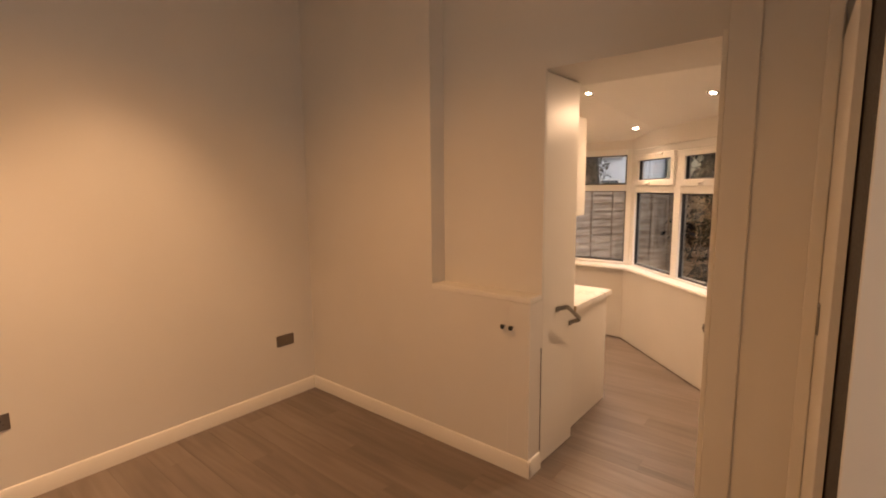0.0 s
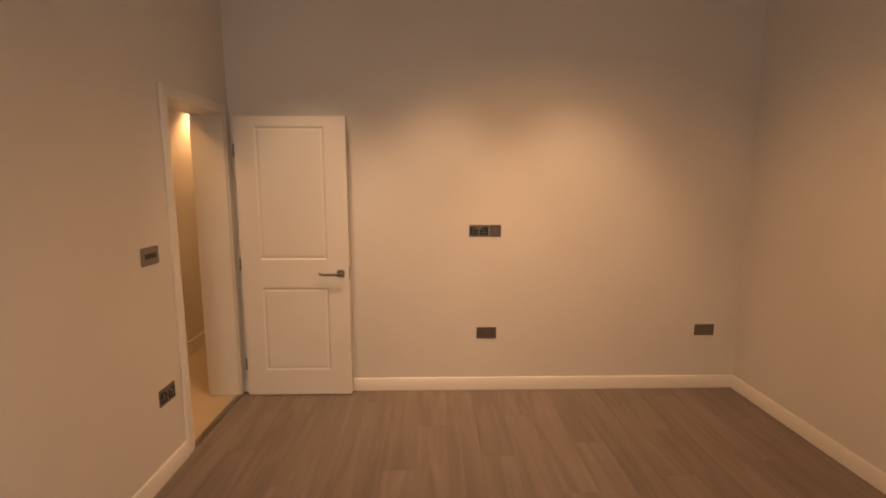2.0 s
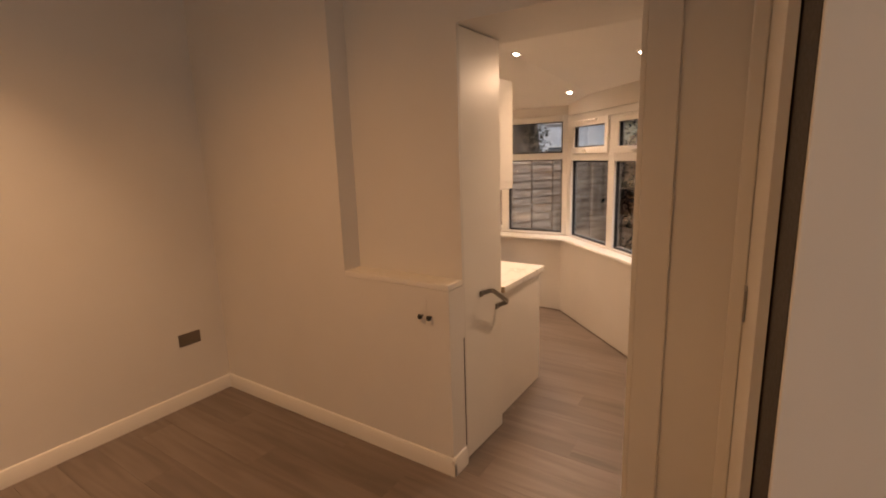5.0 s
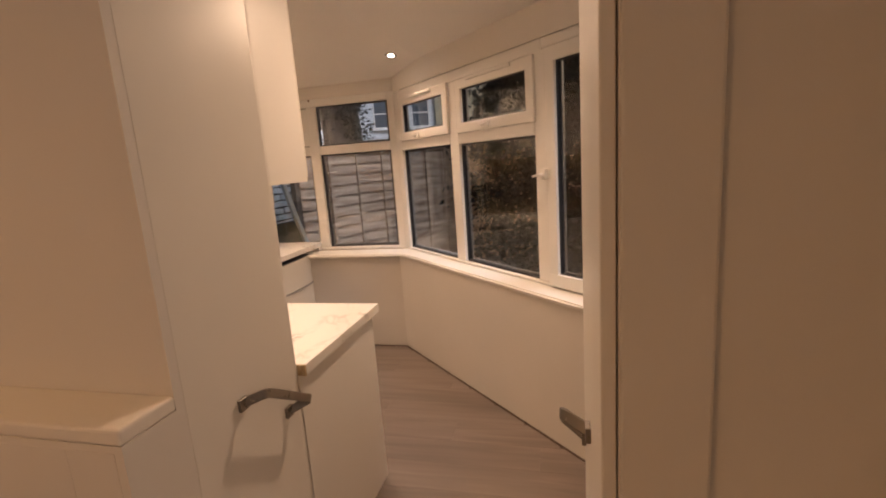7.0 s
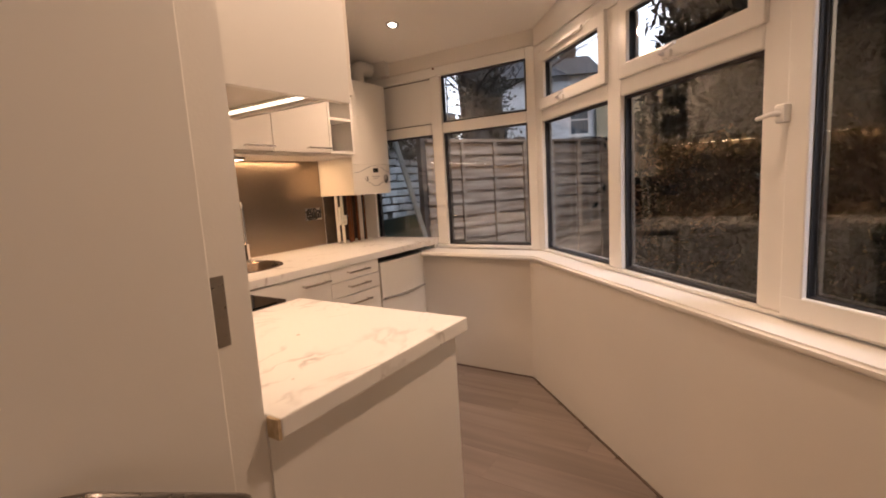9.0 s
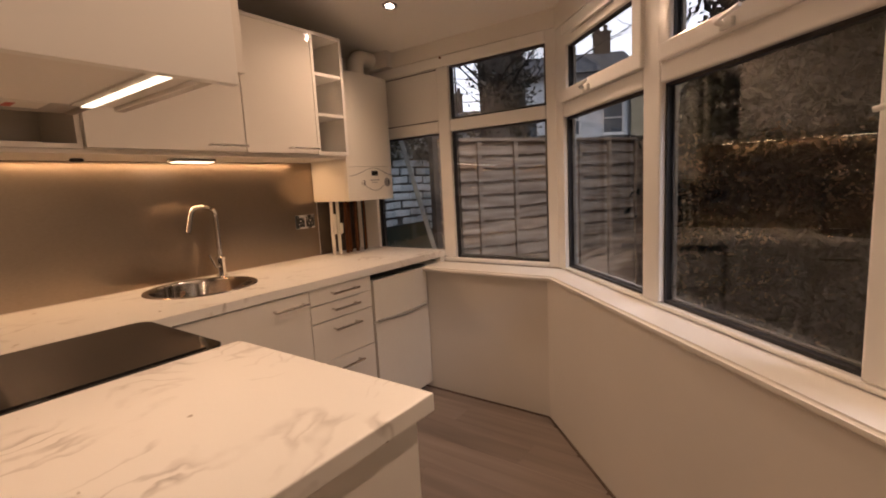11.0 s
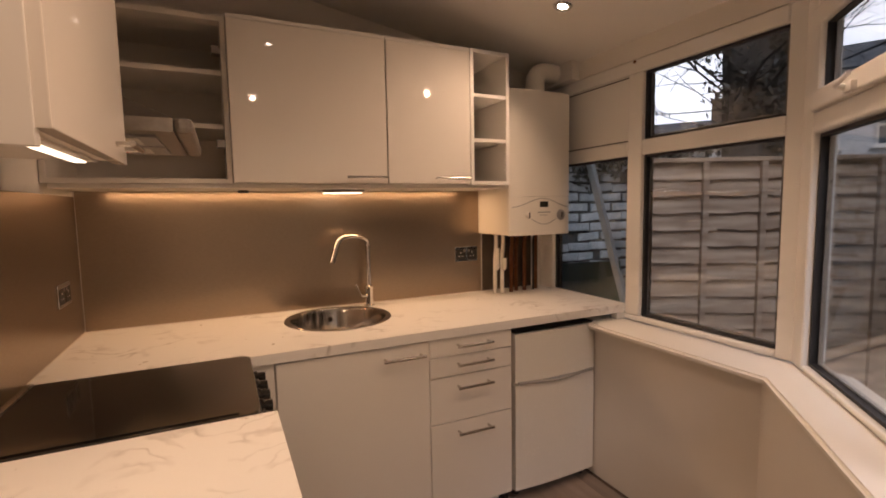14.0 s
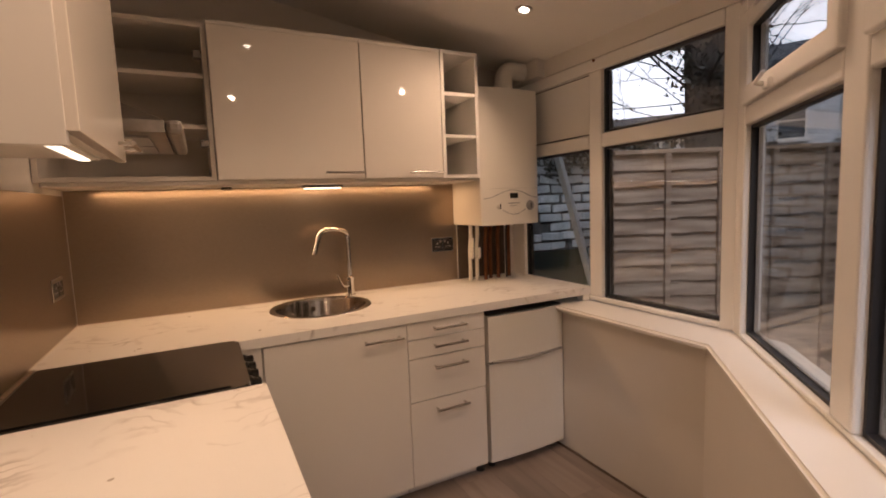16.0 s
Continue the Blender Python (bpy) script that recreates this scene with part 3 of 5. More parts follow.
# tall cupboard standing against the pier, its door ajar
tc = thing("tall_cupboard", (0.3, 3.9, 0), "tall white built-in cupboard with its door ajar", "cupboard")
part("carcass", boxes((0.03, 4.32, 0, 0.72, YN - 0.002, 2.3), (0.70, 3.48, 0, 0.72, 4.32, 2.3), (0.03, 3.48, 2.28, 0.70, 4.32, 2.3), (0.03, 3.48, 0, 0.70, 4.32, 0.08)), CARCASS, tc)
part("side_panel", prism([(-0.045, YN - 0.045), (-0.02, 3.69), (0.0, 3.69), (-0.025, YN - 0.045)], 0, 2.12), GLOSS, tc)
part("stile", box(-0.09, YN - 0.045, 0, -0.045, YN - 0.002, 2.5, bev=0.006), GLOSS, tc)
# dark solid behind the door edge: the gap's shade, put in as colour
part("gap_shade_panel", prism([(0.004, 3.70), (0.02, 3.50), (0.028, 3.50), (0.028, 4.3), (0.0, 4.3)], 0, 2.28), DARK, tc)
part("door", box(0.018, 3.43, 0.05, 0.70, 3.452, 2.3, bev=0.003), GLOSS, tc)
part("rail", tube(bmesh.new(), [(-0.02, 4.0, 2.2), (0.70, 4.0, 2.2)], 0.012, 10), CHROME, tc)
part("keep", box(-0.048, 4.15, 1.115, -0.040, 4.22, 1.215, bev=0.002), GREYPL, tc, "dark grey door keep")


# ---------------------------------------------------------------- windows
def bar(parent, name, x0, z0, x1, z1, y0=-0.035, y1=0.035, bev=0.007):
    return part(name, box(x0, y0, z0, x1, y1, z1, bev=bev), UPVC, parent, local=True)


def glazed(parent, x0, z0, x1, z1, y=0.0, droplets=False):
    """A pane with a black gasket round it and a bright spacer bar behind its edge."""
    g = 0.007
    rim = boxes((x0 - g, y - 0.014, z0 - g, x1 + g, y + 0.012, z0 + 0.004), (x0 - g, y - 0.014, z1 - 0.004, x1 + g, y + 0.012, z1 + g),
                (x0 - g, y - 0.014, z0, x0 + 0.004, y + 0.012, z1), (x1 - 0.004, y - 0.014, z0, x1 + g, y + 0.012, z1))
    pane = part("pane", box(x0 - 0.003, y - 0.003, z0 - 0.003, x1 + 0.003, y + 0.003, z1 + 0.003), GLASS, parent, local=True)
    pane.visible_shadow = False
    part("gasket", rim, RUBBER, pane, "black rubber gasket", local=True)
    sp = boxes((x0 + 0.012, y + 0.006, z0 + 0.006, x0 + 0.018, y + 0.018, z1 - 0.006), (x1 - 0.018, y + 0.006, z0 + 0.006, x1 - 0.012, y + 0.018, z1 - 0.006),
               (x0 + 0.012, y + 0.006, z0 + 0.006, x1 - 0.012, y + 0.018, z0 + 0.012))
    part("spacer_bar", sp, SATIN, pane, local=True)
    return pane


def sash(parent, x0, z0, x1, z1, w, y=-0.022):
    """An opening light: four bevelled rails standing proud of the frame, and its pane."""
    s = part("sash", boxes((x0, y - 0.03, z0, x1, y + 0.02, z0 + w), (x0, y - 0.03, z1 - w, x1, y + 0.02, z1), (x0, y - 0.0295, z0 + w * 0.5, x0 + w, y + 0.0195, z1 - w * 0.5),
                           (x1 - w, y - 0.0295, z0 + w * 0.5, x1, y + 0.0195, z1 - w * 0.5), bev=0.006), UPVC, parent, local=True)
    part("seal", boxes((x0 - 0.003, y + 0.0, z0 - 0.004, x0 + 0.002, y + 0.012, z1 + 0.004), (x1 - 0.002, y, z0 - 0.004, x1 + 0.003, y + 0.012, z1 + 0.004), (x0, y, z1 - 0.002, x1, y + 0.012, z1 + 0.005)), RUBBER, s, local=True)
    glazed(parent, x0 + w, z0 + w, x1 - w, z1 - w, y)
    return s


def cockspur(s, x, z, y=-0.055):
    """White window fastener: base block, neck and a curved lever."""
    h = bx(bmesh.new(), x - 0.024, y - 0.012, z - 0.016, x + 0.024, y + 0.004, z + 0.012, bev=0.005)
    tube(h, rounded([(x - 0.01, y - 0.008, z), (x - 0.01, y - 0.034, z + 0.004), (x + 0.085, y - 0.040, z + 0.016)], 0.015), 0.0085, 10, 0.006)
    f = part("window_handle", h, UPVC, s, "white window handle", local=True)
    return f


def vent(s, x0, x1, z, y=-0.055):
    v = bx(bmesh.new(), x0, y - 0.010, z, x1, y + 0.004, z + 0.020, bev=0.004)
    part("trickle_vent", v, UPVC, s, "white slim trickle vent", local=True)


# straight window over the worktop; local x runs along the wall, local y points out
w1 = thing("window_1", pose(0, WY, 0), "white uPVC window with black gaskets over a low wall", "window", kind="structure")
bar(w1, "window_frame", KW + 0.002, 0.786, -3.021, 2.034)
bar(w1, "frame_head", -3.021, 1.972, -1.752, 2.034)
bar(w1, "frame_foot", -3.021, 0.786, -1.752, 0.812)
bar(w1, "mullion", -2.458, 0.812, -2.372, 1.972)
bar(w1, "corner_post", -1.752, 0.786, -1.688, 2.034)
bar(w1, "transom", -3.021, 1.587, -2.458, 1.657)
bar(w1, "transom", -2.372, 1.587, -1.752, 1.657)
glazed(w1, -2.365, 0.819, -1.759, 1.580)
glazed(w1, -2.365, 1.664, -1.759, 1.965)
glazed(w1, -3.014, 0.819, -2.465, 1.580)
pan = part("panel", box(-3.021, -0.012, 1.657, -2.458, 0.012, 1.972), UPVC, w1, "blank white infill panel", local=True)
part("panel_line", boxes((-3.01, -0.0135, 1.661, -2.462, -0.011, 1.666), (-3.01, -0.0135, 1.963, -2.462, -0.011, 1.968)), RUBBER, pan, local=True)
part("screw_cap", tube(bmesh.new(), [(-2.42, -0.034, 2.024), (-2.42, -0.039, 2.024)], 0.008, 10), COPPER, w1, "small brown cover cap", local=True)

# slanted bay window; local x runs from the corner along the wall
w2 = thing("window_2", Matrix.Translation((5.705 - WY, WY, 0)) @ pose(0, 0, 0, 0, 0, -45), "white uPVC bay window with three opening lights", "window", kind="structure")
END = 2.46
bar(w2, "window_frame", -0.010, 0.786, 0.099, 2.018)
bar(w2, "frame_head", 0.099, 1.955, 1.655, 2.018)
bar(w2, "frame_head", 1.655, 1.968, END, 2.018)
bar(w2, "frame_foot", 0.099, 0.786, END, 0.804)
bar(w2, "mullion", 0.795, 0.804, 0.897, 1.955)
bar(w2, "mullion", 1.598, 0.804, 1.686, 1.968)
bar(w2, "frame_end", 2.39, 0.804, END, 1.968)
bar(w2, "transom", 0.099, 1.572, 0.795, 1.640)
bar(w2, "transom", 0.897, 1.567, 1.598, 1.640)
glazed(w2, 0.106, 0.812, 0.788, 1.565)
glazed(w2, 0.904, 0.812, 1.591, 1.560)
s1 = sash(w2, 0.112, 1.640, 0.806, 1.958, 0.061)
s2 = sash(w2, 0.905, 1.632, 1.614, 1.953, 0.061)
s3 = sash(w2, 1.690, 0.797, 2.385, 1.964, 0.068)
cockspur(s1, 0.40, 1.658)
cockspur(s2, 1.22, 1.655)
vent(s1, 0.25, 0.62, 1.932)
vent(s2, 1.05, 1.45, 1.930)
hd = bx(bmesh.new(), 1.672, -0.075, 1.345, 1.706, -0.045, 1.395, bev=0.006)
tube(hd, rounded([(1.689, -0.07, 1.37), (1.685, -0.092, 1.37), (1.640, -0.096, 1.362)], 0.012), 0.008, 10, 0.006)
part("window_handle", hd, UPVC, s3, "white casement handle", local=True)


# ---------------------------------------------------------------- kitchen units
def bar_handle(parent, a, b, out, r=0.006, name="handle", stand=0.032):
    """Steel bar handle on two posts between a and b."""
    a, b, o = Vector(a), Vector(b), Vector(out)
    d = (b - a).normalized()
    bm = tube(bmesh.new(), [a - d * 0.012 + o * stand, b + d * 0.012 + o * stand], r, 12)
    for p in (a, b):
        tube(bm, [p, p + o * stand], r * 0.85, 10)
    return part(name, bm, BARSTEEL, parent, "brushed steel bar handle")


FX = -2.47                                           # face of the base doors
WT = 0.857                                           # top of the worktop

wt = thing("worktop", (-2.8, 6.2, 0.819), "white marble-effect laminate worktop with a round cut-out", "worktop")
SC, SR = (-2.885, 6.012), 0.222


def slab_with_hole(x0, y0, x1, y1, z0, z1, c, r, n=48):
    bm = bmesh.new()
    def edge_pt(a):
        dx, dy = math.cos(a), math.sin(a)
        k = min([(x1 - c[0]) / dx if dx > 1e-9 else 1e9, (x0 - c[0]) / dx if dx < -1e-9 else 1e9, (y1 - c[1]) / dy if dy > 1e-9 else 1e9, (y0 - c[1]) / dy if dy < -1e-9 else 1e9])
        return (c[0] + dx * k, c[1] + dy * k)
    angs = sorted([2 * math.pi * i / n for i in range(n)] + [math.atan2(y - c[1], x - c[0]) % (2 * math.pi) for x in (x0, x1) for y in (y0, y1)])
    rows = [[bm.verts.new((*p, z)) for a in angs for p in [f(a)]] for z in (z1, z0) for f in (edge_pt, lambda a: (c[0] + r * math.cos(a), c[1] + r * math.sin(a)))]
    k = len(angs)
    for i in range(k):
        j = (i + 1) % k
        bm.faces.new((rows[0][i], rows[0][j], rows[1][j], rows[1][i]))
        bm.faces.new((rows[2][j], rows[2][i], rows[3][i], rows[3][j]))
        bm.faces.new((rows[0][j], rows[0][i], rows[2][i], rows[2][j]))
        bm.faces.new((rows[1][i], rows[1][j], rows[3][j], rows[3][i]))
    return bm


part("slab", slab_with_hole(KW + 0.004, KS + 0.004, FX + 0.012, 7.375, 0.819, WT, SC, SR), MARBLE, wt)
part("end_upstand", box(-2.50, 7.30, 0.7865, FX + 0.012, 7.345, 0.818, bev=0.002), GLOSS, wt, "small white end bracket")
pw = thing("peninsula_worktop", (-1.6, 5.3, 0.819), "white marble-effect laminate worktop with a bare chipboard end", "worktop")
part("slab", box(-1.965, KS + 0.004, 0.819, -1.270, 5.648, WT, bev=0.003), MARBLE_P, pw)
part("raw_edge", box(-1.30, KS - 0.003, 0.820, -1.2705, KS + 0.0035, WT - 0.001), CHIP, pw, "bare chipboard edge")

pu = thing("peninsula_unit", (-1.6, 5.3, 0), "white base cabinet with a plain end panel", "cabinet")
part("body", box(-1.95, KS - 0.0035, 0.09, -1.318, 5.595, 0.8185), CABINET, pu)
part("end_panel", box(-1.3175, KS - 0.0035, 0.0, -1.297, 5.622, 0.8185, bev=0.001), CABINET, pu)
dd = part("door", box(-1.945, 5.598, 0.10, -1.322, 5.617, 0.815, bev=0.002), CABINET, pu)
bar_handle(dd, (-1.75, 5.617, 0.76), (-1.60, 5.617, 0.76), (0, 1, 0))
part("plinth", box(-1.95, 5.52, 0, -1.318, 5.535, 0.09), CABINET, pu)

cf = thing("corner_filler", (FX, 5.64, 0), "white corner filler panel between cooker and sink unit", "panel")
part("panel", box(FX - 0.018, 5.60, 0.09, FX - 0.001, 5.686, 0.8185), CABINET, cf)

su = thing("sink_unit", (-2.8, 5.98, 0), "white sink base cabinet with one door", "cabinet")
part("body", boxes((KW + 0.01, 5.69, 0.09, KW + 0.03, 6.28, 0.815), (KW + 0.03, 5.69, 0.09, FX - 0.02, 5.708, 0.815), (KW + 0.03, 6.262, 0.09, FX - 0.02, 6.28, 0.815), (KW + 0.03, 5.708, 0.09, FX - 0.02, 6.262, 0.108)), CARCASS, su)
dd = part("door", box(FX - 0.018, 5.692, 0.056, FX, 6.283, 0.812, bev=0.002), CABINET, su)
bar_handle(dd, (FX, 6.095, 0.765), (FX, 6.245, 0.765), (1, 0, 0))
part("plinth", box(FX - 0.075, 5.60, 0.0, FX - 0.06, 6.28, 0.055), CABINET, su)

du = thing("drawer_unit", (-2.8, 6.485, 0), "white base cabinet with four drawers", "cabinet")
part("body", box(KW + 0.01, 6.284, 0.09, FX - 0.02, 6.684, 0.815), CARCASS, du)
for a, b, h in ((0.738, 0.814, 0.780), (0.651, 0.734, 0.700), (0.452, 0.647, 0.602), (0.056, 0.448, 0.402)):
    d = part("drawer", box(FX - 0.018, 6.286, a, FX, 6.683, b, bev=0.002), CABINET, du)
    bar_handle(d, (FX, 6.415, h), (FX, 6.56, h), (1, 0, 0))
part("plinth", box(FX - 0.075, 6.284, 0.0, FX - 0.06, 6.66, 0.055), CABINET, du)
part("foot", lathe(bmesh.new(), [(0.025, 0), (0.025, 0.012), (0.014, 0.02), (0.014, 0.09)], 14, Matrix.Translation((FX - 0.06, 6.672, 0))), BLACK, du, "black adjustable foot")

fr = thing("fridge_freezer", (-2.75, 6.94, 0), "small white under-counter fridge freezer with two doors", "fridge")
part("body", box(KW + 0.06, 6.712, 0.03, FX - 0.03, 7.165, 0.783, bev=0.006), ENAMEL, fr)
# black strip on the fridge deepens the shaded gap below the worktop
part("top_strip", box(KW + 0.06, 6.71, 0.783, FX - 0.012, 7.168, 0.792, bev=0.004), BLACK, fr, "black strip standing in for the shaded gap under the worktop")


def fridge_door(z0, z1):
    bm = bmesh.new()
    pts = []
    for i in range(9):
        u = i / 8
        pts.append((FX + 0.004 - 0.010 * (2 * u - 1) ** 2, 6.708 + u * 0.462))
    return prism([(FX - 0.028, 6.708), *pts, (FX - 0.028, 7.17)], z0, z1, bm)


d1, d2 = part("freezer_door", fridge_door(0.557, 0.780), ENAMEL, fr), part("fridge_door", fridge_door(0.045, 0.545), ENAMEL, fr)
part("grip", tube(bmesh.new(), [(FX + 0.004 + 0.008 * math.sin(math.pi * i / 12), 6.72 + i * 0.036, 0.551 + 0.006 * math.cos(2 * math.pi * i / 12)) for i in range(13)], 0.007, 8), GREYPL, d2)
for y in (6.74, 7.13):
    part("foot", lathe(bmesh.new(), [(0.018, 0), (0.018, 0.012), (0.010, 0.016), (0.010, 0.04)], 12, Matrix.Translation((FX - 0.06, y, 0))), BLACK, fr)

# cooker between the two worktops
ck = thing("electric_cooker", (-2.22, 5.3, 0), "black electric cooker with a ceramic glass hob", "cooker")
part("body", box(-2.472, KS + 0.03, 0.03, -1.962, 5.575, 0.815, bev=0.004), BLACK, ck)
hx0, hx1, hy0, hy1, hr = -2.476, -1.968, KS + 0.025, 5.610, 0.038
rim = [(hx0, hy0), (hx1, hy0)] + [(hx1 - hr + hr * math.cos(a), hy1 - hr + hr * math.sin(a)) for a in [i * math.pi / 12 for i in range(7)]] + [(hx0 + hr - hr * math.sin(a), hy1 - hr + hr * math.cos(a)) for a in [i * math.pi / 12 for i in range(7)]]
part("hob_frame", prism(rim, 0.8155, WT + 0.002), BLACKGLASS, ck, "black rounded hob frame")
part("hob", box(hx0 + 0.012, hy0 + 0.008, WT + 0.0022, hx1 - 0.012, hy1 - 0.05, WT + 0.0058, bev=0.0012), BLACKGLASS, ck, "black ceramic glass hob")
part("rear_trim", box(-2.476, KS + 0.004, 0.84, -1.958, KS + 0.024, WT + 0.007, bev=0.003), SATIN, ck, "steel rear trim strip")
cp = part("control_panel", box(-2.470, 5.576, 0.72, -1.964, 5.618, 0.8145, bev=0.006), BLACK, ck)
for i in range(6):
    x = -2.43 + i * 0.085
    kb = lathe(bmesh.new(), [(0.024, 0), (0.024, 0.010), (0.019, 0.014), (0.017, 0.036), (0.0, 0.039)], 18, Matrix.Translation((x, 5.617, 0.789)) @ pose(0, 0, 0, -90))
    part("knob", kb, BLACKGLASS, cp, "glossy black control knob")
od = part("oven_door", box(-2.468, 5.577, 0.13, -1.966, 5.605, 0.705, bev=0.006), BLACKGLASS, ck)
bar_handle(od, (-2.42, 5.605, 0.66), (-2.02, 5.605, 0.66), (0, 1, 0), 0.008)

# round sink and mixer tap
sk = thing("round_sink", (SC[0], SC[1], WT - 0.15), "round stainless steel inset sink bowl", "sink")
prof = [(0.241, 0.0005), (0.238, 0.004), (0.226, 0.005), (0.214, 0.002), (0.207, -0.012), (0.202, -0.11), (0.190, -0.135), (0.165, -0.145), (0.045, -0.150), (0.0, -0.150)]
part("bowl", lathe(bmesh.new(), prof, 56, Matrix.Translation((SC[0], SC[1], WT)), cap=False), SINKSTEEL, sk)
part("drain", lathe(bmesh.new(), [(0.0, -0.004), (0.02, -0.003), (0.038, 0.001), (0.04, 0.0), (0.04, -0.002)], 24, Matrix.Translation((SC[0], SC[1], WT - 0.1485))), CHROME, sk)
part("overflow", tube(bmesh.new(), [(SC[0] - 0.199, SC[1], WT - 0.05), (SC[0] - 0.206, SC[1], WT - 0.05)], 0.014, 14), CHROME, sk)
tp = thing("mixer_tap", (-3.075, 6.215, WT), "chrome swan-neck mixer tap with a side lever", "tap")
bm = lathe(bmesh.new(), [(0.027, 0), (0.027, 0.006), (0.021, 0.010), (0.021, 0.085), (0.024, 0.09), (0.024, 0.10), (0.014, 0.106), (0.012, 0.115)], 24, Matrix.Translation((-3.075, 6.215, WT)))
part("body", bm, CHROME, tp)
sp = rounded([(-3.075, 6.215, WT + 0.10), (-3.075, 6.215, WT + 0.345), (-3.01, 6.125, WT + 0.368), (-2.965, 6.045, WT + 0.362), (-2.94, 6.005, WT + 0.25)], 0.04, 8)
part("spout", tube(bmesh.new(), sp, 0.0125, 14), CHROME, tp)
part("lever", tube(bmesh.new(), rounded([(-3.06, 6.20, WT + 0.055), (-3.035, 6.165, WT + 0.06), (-3.025, 6.135, WT + 0.125)], 0.01), 0.007, 10, 0.0045), CHROME, tp)

# steel splashbacks
for y0, y1, x0, x1, top_z, m in ((KS + 0.0065, 6.92, KW + 0.0005, KW + 0.004, 1.452, STEEL), (KS, KS + 0.0035, KW + 0.0045, -1.40, 1.425, STEEL_S)):
    sb_ = thing("splashback", (x0, y0, WT), "brushed stainless steel splashback behind the worktop", "splashback", "splashbacks")
    part("sheet", box(x0, y0, WT + 0.004, x1, y1, top_z, bev=0.0008), m, sb_)
    part("sealant", box(x0, y0, WT + 0.0005, x1 + 0.002, y1 + 0.002, WT + 0.0038), CARCASS, sb_, "thin bead of pale sealant")



# wall cabinets on the west wall
CX, CZ0, CZ1 = -2.74, 1.462, 2.085


def case(parent, mat, y0, y1, x0, x1, z0, z1, t=0.018):
    """The five boards of a cabinet case that opens towards +x."""
    for name, r in (("side_panel", (x0, y0, z0, x1, y0 + t, z1)), ("side_panel", (x0, y1 - t, z0, x1, y1, z1)), ("bottom_panel", (x0, y0 + t, z0, x1, y1 - t, z0 + t)),
                    ("top_panel", (x0, y0 + t, z1 - t, x1, y1 - t, z1)), ("back_panel", (x0, y0 + t, z0 + t, x0 + 0.006, y1 - t, z1 - t))):
        part(name, box(*r, bev=0.0008), mat, parent)


oc = thing("open_wall_cabinet", (-2.95, 5.3, CZ0), "open white wall cabinet with its door missing and bare shelves", "cabinet")
case(oc, CARCASS, KS + 0.004, 5.595, KW + 0.003, CX - 0.02, CZ0, CZ1)
for z in (1.885, 1.682):
    part("shelf", box(KW + 0.01, KS + 0.024, z - 0.009, CX - 0.05, 5.575, z + 0.009), CARCASS, oc)
for z in (1.60, 1.95):
    part("hinge", box(CX - 0.07, 5.545, z, CX - 0.028, 5.576, z + 0.03, bev=0.003), SATIN, oc)


def wall_cab(y0, y1, h0, h1):
    c = thing("wall_cabinet", (-2.95, (y0 + y1) / 2, CZ0), "high-gloss white wall cabinet with one closed door", "cabinet", "wall cabinets over the sink")
    case(c, CARCASS, y0, y1, KW + 0.003, CX - 0.02, CZ0, CZ1)
    d = part("door", box(CX - 0.018, y0 + 0.002, CZ0 + 0.004, CX, y1 - 0.002, CZ1 - 0.006, bev=0.0015), HIGLOSS, c, "high-gloss white door")
    bar_handle(d, (CX, h0, CZ0 + 0.028), (CX, h1, CZ0 + 0.028), (1, 0, 0), 0.0055)
    part("top_strip", box(CX - 0.02, y0, CZ1 - 0.005, CX - 0.002, y1, CZ1 + 0.012, bev=0.002), CABINET, c)


wall_cab(5.597, 6.221, 6.045, 6.20)
wall_cab(6.223, 6.637, 6.455, 6.61)
sh = thing("open_shelf_unit", (-2.95, 6.75, CZ0), "narrow open white shelf unit with three compartments", "shelf unit")
case(sh, CABINET, 6.639, 6.855, KW + 0.003, CX, CZ0, CZ1 + 0.012)
for z in (1.885, 1.675):
    part("shelf", box(KW + 0.01, 6.657, z - 0.008, CX - 0.004, 6.837, z + 0.008), CABINET, sh)
solid("light_pelmet", box(KW + 0.03, 5.02, CZ0 - 0.016, CX - 0.03, 6.85, CZ0 - 0.001), CARCASS, "white panel under the wall cabinets", "panel", kind="thing")
ul = thing("under_cabinet_light", (-2.95, 6.08, CZ0 - 0.03), "slim lit strip lamp under the wall cabinets", "lamp")
part("housing", box(-2.975, 5.97, CZ0 - 0.030, -2.905, 6.16, CZ0 - 0.0165, bev=0.003), SATIN, ul)
part("diffuser", box(-2.970, 5.98, CZ0 - 0.033, -2.910, 6.15, CZ0 - 0.0302), STRIP, ul, "glowing warm diffuser")
ps = thing("cabinet_sensor", (-3.0, 5.64, CZ0 - 0.03), "small black switch under the wall cabinet", "switch")
part("button", lathe(bmesh.new(), [(0.022, 0), (0.024, -0.006), (0.02, -0.012), (0, -0.013)], 18, Matrix.Translation((-3.0, 5.64, CZ0 - 0.0165))), BLACK, ps)

# cabinet on the south wall with a lit strip beneath
sc_ = thing("wall_cabinet", (-1.6, 5.18, 1.44), "high-gloss white wall cabinet with a lit strip lamp beneath", "cabinet")
CR, CL = -1.392, -1.845
part("carcass", boxes((CL, KS + 0.003, 1.457, CR - 0.018, 5.366, 2.085)), CARCASS, sc_)
part("end_panel", box(CR - 0.0175, KS + 0.001, 1.430, CR, 5.373, 2.105, bev=0.001), CABINET, sc_)
d = part("door", box(CL + 0.002, 5.3685, 1.449, CR - 0.003, 5.3875, 2.085, bev=0.0015), HIGLOSS, sc_, "high-gloss white door")
